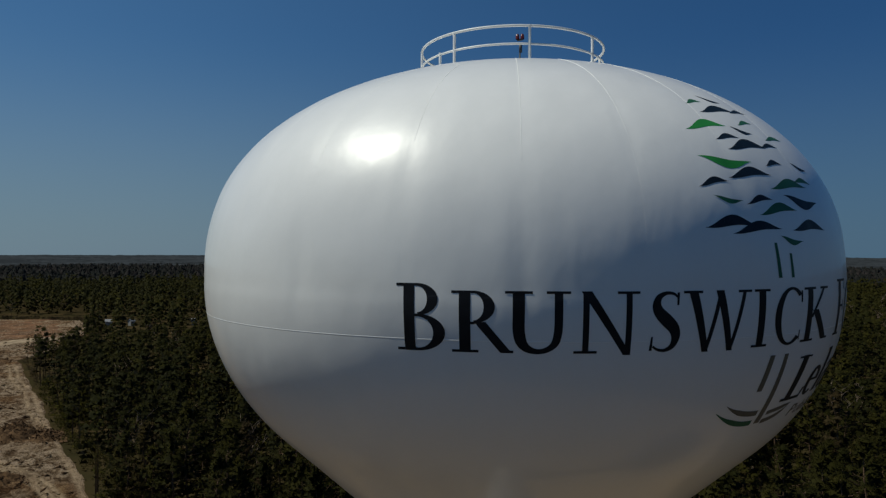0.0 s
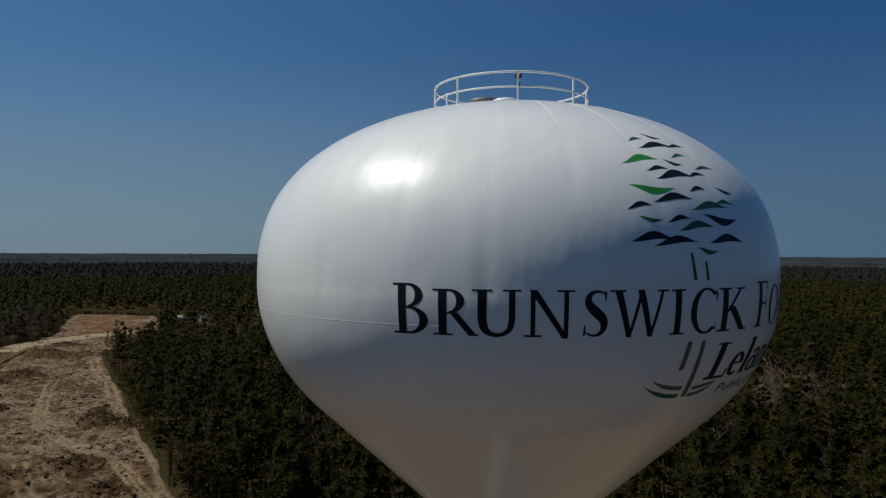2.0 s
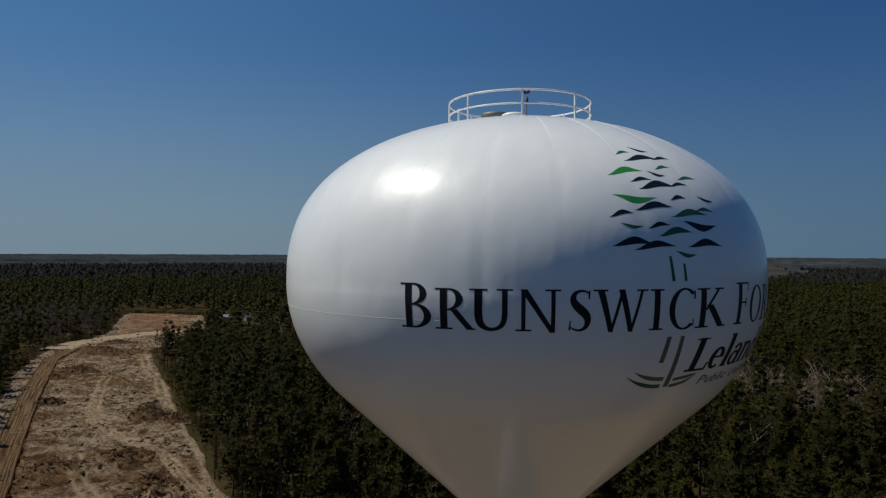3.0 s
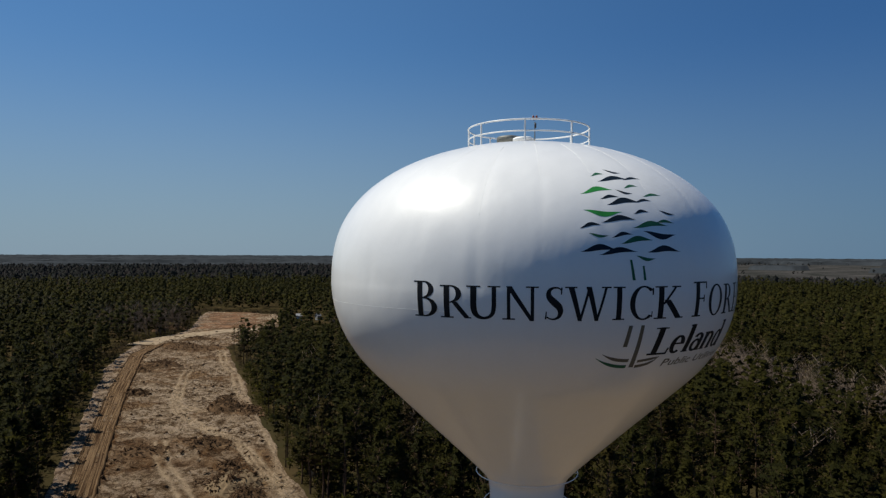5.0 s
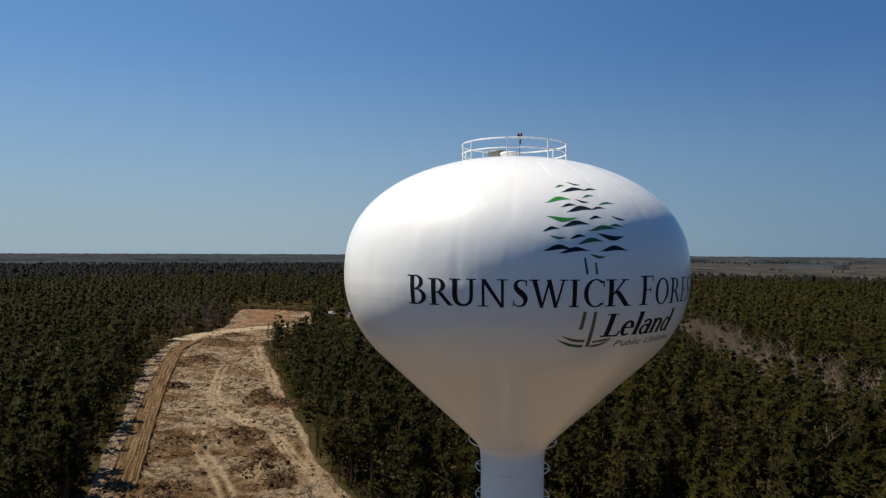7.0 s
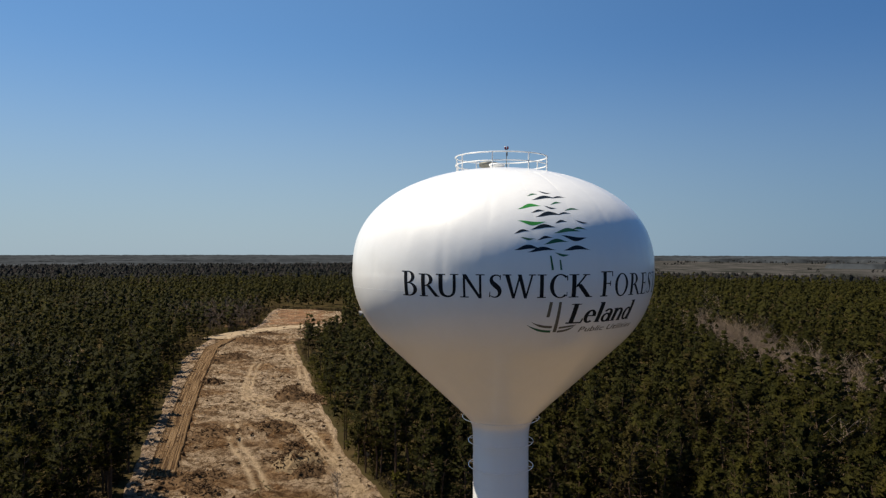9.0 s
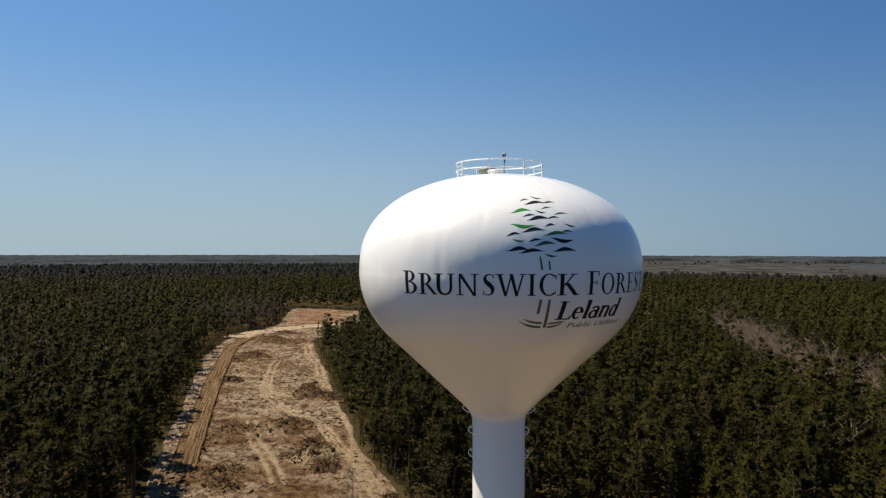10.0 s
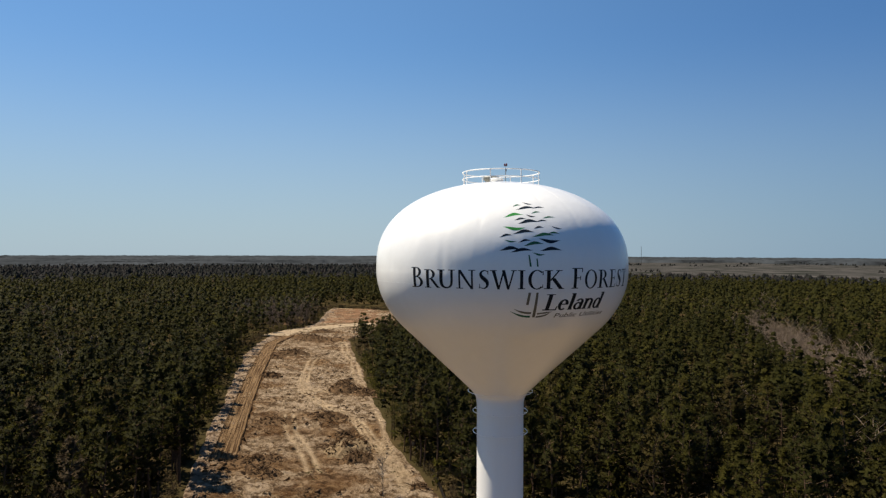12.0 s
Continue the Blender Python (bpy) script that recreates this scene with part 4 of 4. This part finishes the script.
def pine_tree(seed, height, reach, low):
    """One pine: a tapered trunk with its limbs, and a crown of needle tufts."""
    r = random.Random(seed)
    root = new("pine_tree")
    v, limbs, puff = pine_crown(seed, height, 14, 5, 4, 5, 0.55, 0.14, low, 1.22 * reach, 0.36, 3)
    bend = [(0.12 * r.uniform(-1, 1) * k, 0.12 * r.uniform(-1, 1) * k, height * 0.95 * k / 5) for k in range(6)]
    pieces = [tube(bend, [0.19, 0.17, 0.14, 0.11, 0.07, 0.03], 7)]
    for z, a, ln, up in limbs[::2]:
        k = z / (height * 0.95) * 5
        i = min(4, int(k))
        b = Vector(bend[i]).lerp(Vector(bend[i + 1]), min(1.0, k - i))
        pieces.append(tube([b, b + Vector((0.5 * ln * math.cos(a), 0.5 * ln * math.sin(a), up * ln * 0.25)), b + Vector((0.95 * ln * math.cos(a), 0.95 * ln * math.sin(a), up * ln * 0.9))], [0.05, 0.035, 0.015], 3))
    part("trunk", mesh_of("trunk", *join(pieces), M_BARK), root)
    part("crown", big_mesh("crown", v, tri_faces(len(v)), M_NEEDLES, puff=puff), root)
    return tagged(root, "tall slender pine with a dark green needle crown", "tree", "pines near the tower")


def spots(x0, x1, y0, y1, step, seed):
    """Jittered grid of places."""
    r = np.random.default_rng(seed)
    gx, gy = np.meshgrid(np.arange(x0, x1, step), np.arange(y0, y1, step))
    p = np.stack([gx.ravel(), gy.ravel()], 1)
    return p + r.uniform(-0.66, 0.66, p.shape) * step


def in_clearing(p, margin):
    y = p[:, 1]
    return (y > 15) & (y < 392 + margin) & (p[:, 0] > left_edge(y) - margin) & (p[:, 0] < right_edge(y) + margin)


GAP = [(-17, 345), (-4, 308), (12, 250), (24, 205), (56, 182)]


def in_gap(p, half):
    """The belt of bare brushwood."""
    best = np.full(len(p), 1e9)
    for (ax, ay), (bx, by) in zip(GAP, GAP[1:]):
        t = np.clip(((p[:, 0] - ax) * (bx - ax) + (p[:, 1] - ay) * (by - ay)) / ((bx - ax) ** 2 + (by - ay) ** 2), 0, 1)
        best = np.minimum(best, np.hypot(p[:, 0] - ax - t * (bx - ax), p[:, 1] - ay - t * (by - ay)))
    return best < half


SHEDS = [(-224, 368, 3.4, 2.4, 25), (-213, 372, 2.8, 2.2, 70), (-180, 380, 2.6, 2.0, 10)]


def in_lane(p):
    """Thin spots of the wood round the sheds."""
    out = np.zeros(len(p), bool)
    for x, y, *_ in SHEDS:
        for k in range(8):
            out |= np.hypot(p[:, 0] - x * (1 - 0.022 * k), p[:, 1] - y * (1 - 0.022 * k)) < 4.5
    return out


def keep(p, lo, hi):
    d = np.hypot(p[:, 0] - CX, p[:, 1] - CY)
    return p[(d > lo) & (d < hi) & ~in_clearing(p, 1.6) & ~in_gap(p, 10) & ~in_lane(p)]


def sector(p, wide):
    a = np.degrees(np.arctan2(-(p[:, 0] - 8), p[:, 1] + 12))
    return p[(a > -33 - wide) & (a < 68 + wide)]


near = sector(keep(spots(-330, 220, -20, 330, 5.6, 11), 56, 300), 0)
edge_pines = np.array([(-69.4, 110.0), (-61.3, 102.6), (-57.1, 98.4), (-84.6, 64.0), (-72.5, 115.5), (-98, 79)])
shade_pines = np.array([(-173, 156.5), (-133, 114.2), (-128, 108), (-101, 78), (-86, 65), (-92, 69), (-150, 132)])
near = np.concatenate([edge_pines, shade_pines, near])
near = near[np.argsort(np.hypot(near[:, 0] - 6, near[:, 1] + 8))]
models = [pine_tree(40 + k, h, reach, low) for k, (h, reach, low) in enumerate(((15.5, 2.9, 0.34), (17.0, 3.1, 0.42), (13.5, 2.6, 0.30), (16.2, 3.3, 0.36), (18.0, 2.8, 0.46), (11.5, 2.7, 0.22)))]
for k, (x, y) in enumerate(near[:300]):
    m = pose(x, y, -0.4, random.uniform(-2, 2), random.uniform(-2, 2), random.uniform(0, 360))
    if k < len(models):
        models[k].matrix_basis = m
    else:
        t = copy_thing(random.choice(models), m)
        tall = np.min(np.hypot(shade_pines[:, 0] - x, shade_pines[:, 1] - y)) < 0.01
        t.scale = [1.25 if tall else random.uniform(0.9, 1.2)] * 3


def woods(name, places, protos, trunk_h, seed, label, size=(0.76, 1.2), material=M_NEEDLES_FAR, tints=(0.0, 1.0)):
    """Many trees joined into one sheet of woodland."""
    r = np.random.default_rng(seed)
    allv, allt, allp, trunkv = [], [], [], []
    which = r.integers(0, len(protos), len(places))
    for k, (pv, _, pn) in enumerate(protos):
        ps = places[which == k]
        n = len(ps)
        a, s = r.uniform(0, 6.28, n), r.uniform(*size, n)
        s = s * (1 - 0.4 * np.exp(-((ps[:, 0] + 160) ** 2 + (ps[:, 1] - 262) ** 2) / 45 ** 2))
        c, sn = np.cos(a) * s, np.sin(a) * s
        x = pv[None, :, 0] * c[:, None] - pv[None, :, 1] * sn[:, None] + ps[:, 0, None]
        y = pv[None, :, 0] * sn[:, None] + pv[None, :, 1] * c[:, None] + ps[:, 1, None]
        z = pv[None, :, 2] * s[:, None] - 0.4
        allv.append(np.stack([x, y, z], 2).reshape(-1, 3))
        ca, sa = np.cos(a)[:, None], np.sin(a)[:, None]
        allp.append(np.stack([pn[None, :, 0] * ca - pn[None, :, 1] * sa, pn[None, :, 0] * sa + pn[None, :, 1] * ca, np.repeat(pn[None, :, 2], n, 0)], 2).reshape(-1, 3))
        patch = 0.16 * lumps(ps[:, 0], ps[:, 1], 0.018, 5) + 0.10 * lumps(ps[:, 0], ps[:, 1], 0.06, 6)
        allt.append(np.repeat(np.clip(r.beta(1.5, 2.0, n) * (tints[1] - tints[0]) + tints[0] + patch, 0, 1), len(pv)))
    if trunk_h:
        for dx, dy in ((1, 0), (-0.5, 0.87), (-0.5, -0.87)):
            e = 0.17 * np.array([[dx, dy], [-dy, dx]])
            quad = np.stack([np.c_[places + e[0], np.full(len(places), -0.4)], np.c_[places + e[1], np.full(len(places), -0.4)], np.c_[places, np.full(len(places), trunk_h)]], 1)
            trunkv.append(quad.reshape(-1, 3))
    v, t, pf = np.concatenate(allv), np.concatenate(allt), np.concatenate(allp)
    crown_n = len(v) // 3
    if trunkv:
        tv = np.concatenate(trunkv)
        v, t, pf = np.concatenate([v, tv]), np.concatenate([t, np.zeros(len(tv))]), np.concatenate([pf, np.zeros((len(tv), 3))])
    me = big_mesh(name, v, tri_faces(len(v)), material, t, puff=pf)
    if trunkv:
        me.materials.append(M_BARK)
        mi = np.zeros(len(me.polygons), dtype=np.int32)
        mi[crown_n:] = 1
        me.polygons.foreach_set("material_index", mi)
    return tagged(new(name, me), label, "forest", kind="stuff")


mid_protos = [pine_crown(60 + k, h, 10, 4, 3, 1, 0.9, 0.16, low, 1.2 * reach, 0.50, 2) for k, (h, reach, low) in enumerate(((15, 2.9, .34), (16.5, 3.2, .38), (13, 2.7, .28), (17.5, 2.9, .44)))]
far_protos = [pine_crown(80 + k, h, 5, 3, 1, 1, 1.3, 0.3, 0.25, 3.0, 1.1, 1) for k, h in enumerate((14, 15.5, 17, 13))]
woods("pine_woods", near[300:], mid_protos, 12.0, 21, "dense dark green pine wood with slender trunks")
far = sector(keep(spots(-900, 520, 40, 900, 7.5, 12), 300, 800), 2)
woods("far_pine_woods", far, far_protos, 0, 22, "far continuous dark pine canopy", tints=(0.2, 0.9))
round_about = keep(spots(-260, 260, -240, 160, 8.5, 13), 75, 240)
a = np.degrees(np.arctan2(-(round_about[:, 0] - 8), round_about[:, 1] + 12))
woods("pine_woods_around", round_about[(a < -33) | (a > 68)], far_protos, 0, 23, "pine wood behind the flight path")

DIST_P = [pine_crown(90 + k, h, 2, 2, 1, 1, 2.0, 0.5, 0.45, 3.6, 3.4, 1) for k, h in enumerate((14, 15, 13.4))]
outer = sector(spots(-1900, 1000, 60, 1900, 11.0, 14), 3)
d = np.hypot(outer[:, 0] - CX, outer[:, 1] - CY)
deg = np.degrees(np.arctan2(outer[:, 1], outer[:, 0]))
outer = outer[(d > 795) & (d < 1650) & ~((d > 1000) & (np.abs(deg - 92) < 16 + 1.5 * np.sin(d * 0.01)))]
# this material carries haze in its colours
woods("outer_pine_woods", outer, DIST_P, 0, 24, "pine canopy thinning toward distant fields", size=(0.84, 1.06), material=M_HAZEWOOD, tints=(0.0, 1.0))

copse = spots(-1000, 600, 1250, 3000, 13.0, 15)
d = np.hypot(copse[:, 0], copse[:, 1])
deg = np.degrees(np.arctan2(copse[:, 1], copse[:, 0]))
copse = copse[(d > 1300) & (d < 3000) & (np.abs(deg - 92) < 17) & (lumps(copse[:, 0] * 0.25, copse[:, 1] * 2.6, 0.012, 16) + 0.45 * lumps(copse[:, 0], copse[:, 1], 0.05, 17) > 0.85)]
woods("field_copses", copse, DIST_P, 0, 18, "small dark copses and hedge trees in far fields", size=(0.45, 0.8), material=M_HAZEWOOD, tints=(0.0, 0.7))

# canopy beyond, with open fields in it
rad = np.geomspace(1000, 4950, 150)
ang = np.radians(np.linspace(50, 166, 520))
rr, aa = np.meshgrid(rad, ang, indexing="ij")
x, y = rr * np.cos(aa), rr * np.sin(aa)
mask = lumps(x, y, 0.004, 31) + 0.6 * lumps(x, y, 0.013, 32) + 0.75
deg = np.degrees(aa)
window = np.exp(-((deg - 92) / 16.0) ** 6)
fields = window * np.clip((3100 - rr) / 500, 0, 1)
mask = mask - 2.6 * fields
mask = np.maximum(mask, (rr - 4200) / 300)
mask = np.where((rr < 1600) & (np.abs(deg - 92) > 16), -1.0, mask)
h = np.where(mask > 0, 11.0 + 1.1 * rng.normal(size=x.shape) + 1.0 * lumps(x, y, 0.02, 33), -3.0)
cv = np.stack([x.ravel(), y.ravel(), h.ravel()], 1)
tint = np.clip(0.18 + 0.10 * lumps(x, y, 0.006, 34) + 0.12 * rng.normal(size=x.shape), 0, 1).ravel()
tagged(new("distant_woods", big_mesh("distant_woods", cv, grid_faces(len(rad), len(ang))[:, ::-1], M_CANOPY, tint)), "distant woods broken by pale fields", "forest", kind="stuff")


# ---- bare winter trees in the belt of brushwood ----
def bare_tree(seed, height):
    """Loose slivers for the stem, limbs and twigs of a leafless tree."""
    r = np.random.default_rng(seed)
    lines = [((0, 0, 0), (0, 0, height * 0.9), 0.16)]
    for k in range(16):
        z = height * r.uniform(0.2, 0.85)
        a, ln = r.uniform(0, 6.28), height * r.uniform(0.14, 0.3)
        tip = (ln * 0.7 * math.cos(a), ln * 0.7 * math.sin(a), z + ln * 0.8)
        lines.append(((0, 0, z), tip, 0.11))
        for j in range(4):
            f, b, l2 = r.uniform(0.3, 1), r.uniform(0, 6.28), ln * r.uniform(0.3, 0.6)
            p = (tip[0] * f, tip[1] * f, z + (tip[2] - z) * f)
            lines.append((p, (p[0] + l2 * math.cos(b), p[1] + l2 * math.sin(b), p[2] + l2 * 0.9), 0.09))
    v = []
    for p, q, w in lines:
        p, q = np.array(p, float), np.array(q, float)
        s = np.cross(q - p, r.normal(size=3))
        s *= w / 2 / np.linalg.norm(s)
        s2 = np.cross(q - p, s)
        s2 *= w / 2 / np.linalg.norm(s2)
        v += [p - s, p + s, q, p - s2, p + s2, q]
    v = np.array(v)
    return v, None, np.zeros_like(v)


bare_protos = [bare_tree(500 + k, h) for k, h in enumerate((9.0, 11.0, 12.5, 8.0))]
belt = spots(-60, 90, 150, 420, 3.0, 41)
belt = belt[in_gap(belt, 11)]
woods("bare_trees", belt, bare_protos, 0, 42, "pale leafless winter trees in a belt of brushwood", material=M_BAREWOOD)
scatter = sector(keep(spots(-420, 260, 90, 560, 27.0, 43), 95, 520), 0)
scatter = scatter[lumps(scatter[:, 0], scatter[:, 1], 0.02, 44) > -0.1]
corner = spots(-300, -232, 250, 322, 4.2, 46)
corner = corner[~in_clearing(corner, 1.5)]
scatter = np.concatenate([scatter, corner[np.hypot(corner[:, 0] + 258, corner[:, 1] - 285) < 34]])
stands = [scatter]
for k, (x, y, w, step) in enumerate(((-344, 184, 26, 6.5), (-552, 289, 48, 9.5), (-585, 432, 45, 9.5), (-569, 515, 40, 9.5), (-378, 312, 30, 7.0), (-330, 290, 20, 7.0), (-237, 138, 12, 6.0), (-50, 415, 14, 7.0), (-20, 440, 12, 7.0))):
    stand = spots(x - w, x + w, y - w, y + w, step, 700 + k)
    stands.append(stand[np.hypot(stand[:, 0] - x, stand[:, 1] - y) < w * (0.8 + 0.3 * lumps(stand[:, 0], stand[:, 1], 0.12, 720 + k))])
scatter = np.concatenate(stands)
woods("scattered_bare_trees", scatter, bare_protos, 0, 45, "scattered leafless trees among the pines", size=(0.95, 1.35), material=M_BAREWOOD)
sapling = bare_tree(520, 7.0)[0]
tagged(new("bare_sapling", big_mesh("bare_sapling", sapling, tri_faces(len(sapling)), M_GREYBARK)), "leafless grey sapling on the cleared earth", "tree").location = (-49.5, 77.5, 0)

# far radio mast
mast = tagged(new("radio_mast"), "thin grey lattice radio mast far off over the fields", "radio mast")
legs = [(0.9 * math.cos(a), 0.9 * math.sin(a)) for a in (0.5, 2.6, 4.7)]
for lx, ly in legs:
    part("mast_leg", mesh_of("mast_leg", *tube([(lx, ly, -1), (lx * 0.4, ly * 0.4, 66)], 0.28, 5), M_VENT), mast)
part("lattice", mesh_of("lattice", *join([tube([(legs[k % 3][0] * 0.8, legs[k % 3][1] * 0.8, 4.0 * k), (legs[(k + 1) % 3][0] * 0.8, legs[(k + 1) % 3][1] * 0.8, 4.0 * k + 4)], 0.12, 4) for k in range(16)]), M_VENT), mast)
mast.location = (-636, 2649, 0)


# green understorey between the trunks
shrub = [pine_crown(640 + k, h, 4, 4, 2, 4, 0.85, 0.36, 0.06, 1.7) for k, h in enumerate((4.5, 3.6, 5.4))]
below = sector(keep(spots(-260, 180, 10, 250, 5.6, 61), 58, 215), 0)
below = below[lumps(below[:, 0], below[:, 1], 0.05, 62) > -0.35]
woods("understorey", below, shrub, 0, 63, "yellow-green young pines and shrubs under the tall pines", size=(1.0, 1.6), tints=(0.55, 0.95))

# brown undergrowth along the edges of the wood
bush = [pine_crown(600 + k, 1.7, 3, 4, 2, 3, 0.6, 0.3, 0.1, 1.0) for k in range(3)]
brush = spots(-330, 60, 40, 403, 2.6, 51)
brush = brush[in_clearing(brush, 9) & ~in_clearing(brush, 0.6)]
right = spots(-60, 120, 60, 175, 4.0, 52)
right = sector(right[~in_clearing(right, 0.5) & (lumps(right[:, 0], right[:, 1], 0.05, 53) > 0.1)], 0)
right = right[np.hypot(right[:, 0] - CX, right[:, 1] - CY) > 52]
woods("undergrowth", np.concatenate([brush, right]), bush, 0, 54, "brown winter undergrowth at the edge of the wood", tints=(0.85, 1.1))


def shed(x, y, long, wide, turn):
    """A small gabled shed."""
    root = new("shed")
    a, b, h, g = long / 2, wide / 2, 2.6, 1.1
    w = [(-a, -b, 0), (a, -b, 0), (a, b, 0), (-a, b, 0), (-a, -b, h), (a, -b, h), (a, b, h), (-a, b, h), (-a, 0, h + g), (a, 0, h + g)]
    part("wall", mesh_of("wall", w, [(0, 1, 5, 4), (2, 3, 7, 6), (1, 2, 6, 9, 5), (3, 0, 4, 8, 7)], M_SHED), root)
    o, t = 0.3, 0.12
    rf = []
    for s in (-1, 1):
        rf.append(([(-a - o, s * (b + o), h - 0.25), (a + o, s * (b + o), h - 0.25), (a + o, 0, h + g + 0.05), (-a - o, 0, h + g + 0.05),
                    (-a - o, s * (b + o), h - 0.25 + t), (a + o, s * (b + o), h - 0.25 + t), (a + o, 0, h + g + 0.05 + t), (-a - o, 0, h + g + 0.05 + t)],
                   [(0, 1, 2, 3), (4, 7, 6, 5), (0, 4, 5, 1), (1, 5, 6, 2), (2, 6, 7, 3), (3, 7, 4, 0)]))
    part("roof", mesh_of("roof", *join(rf), M_SHEDROOF), root)
    part("door", mesh_of("door", *join([([(-0.6, -b - 0.05, 0), (0.6, -b - 0.05, 0), (0.6, -b - 0.05, 2.1), (-0.6, -b - 0.05, 2.1), (-0.6, -b + 0.02, 0), (0.6, -b + 0.02, 0), (0.6, -b + 0.02, 2.1), (-0.6, -b + 0.02, 2.1)],
                                              [(0, 1, 2, 3), (4, 7, 6, 5), (0, 4, 5, 1), (1, 5, 6, 2), (2, 6, 7, 3), (3, 7, 4, 0)])]), M_SHEDROOF), root)
    root.matrix_basis = pose(x, y, -0.35, 0, 0, turn)
    return tagged(root, "small white metal shed among far pines", "shed", "far white sheds")


for row in SHEDS:
    shed(*row)
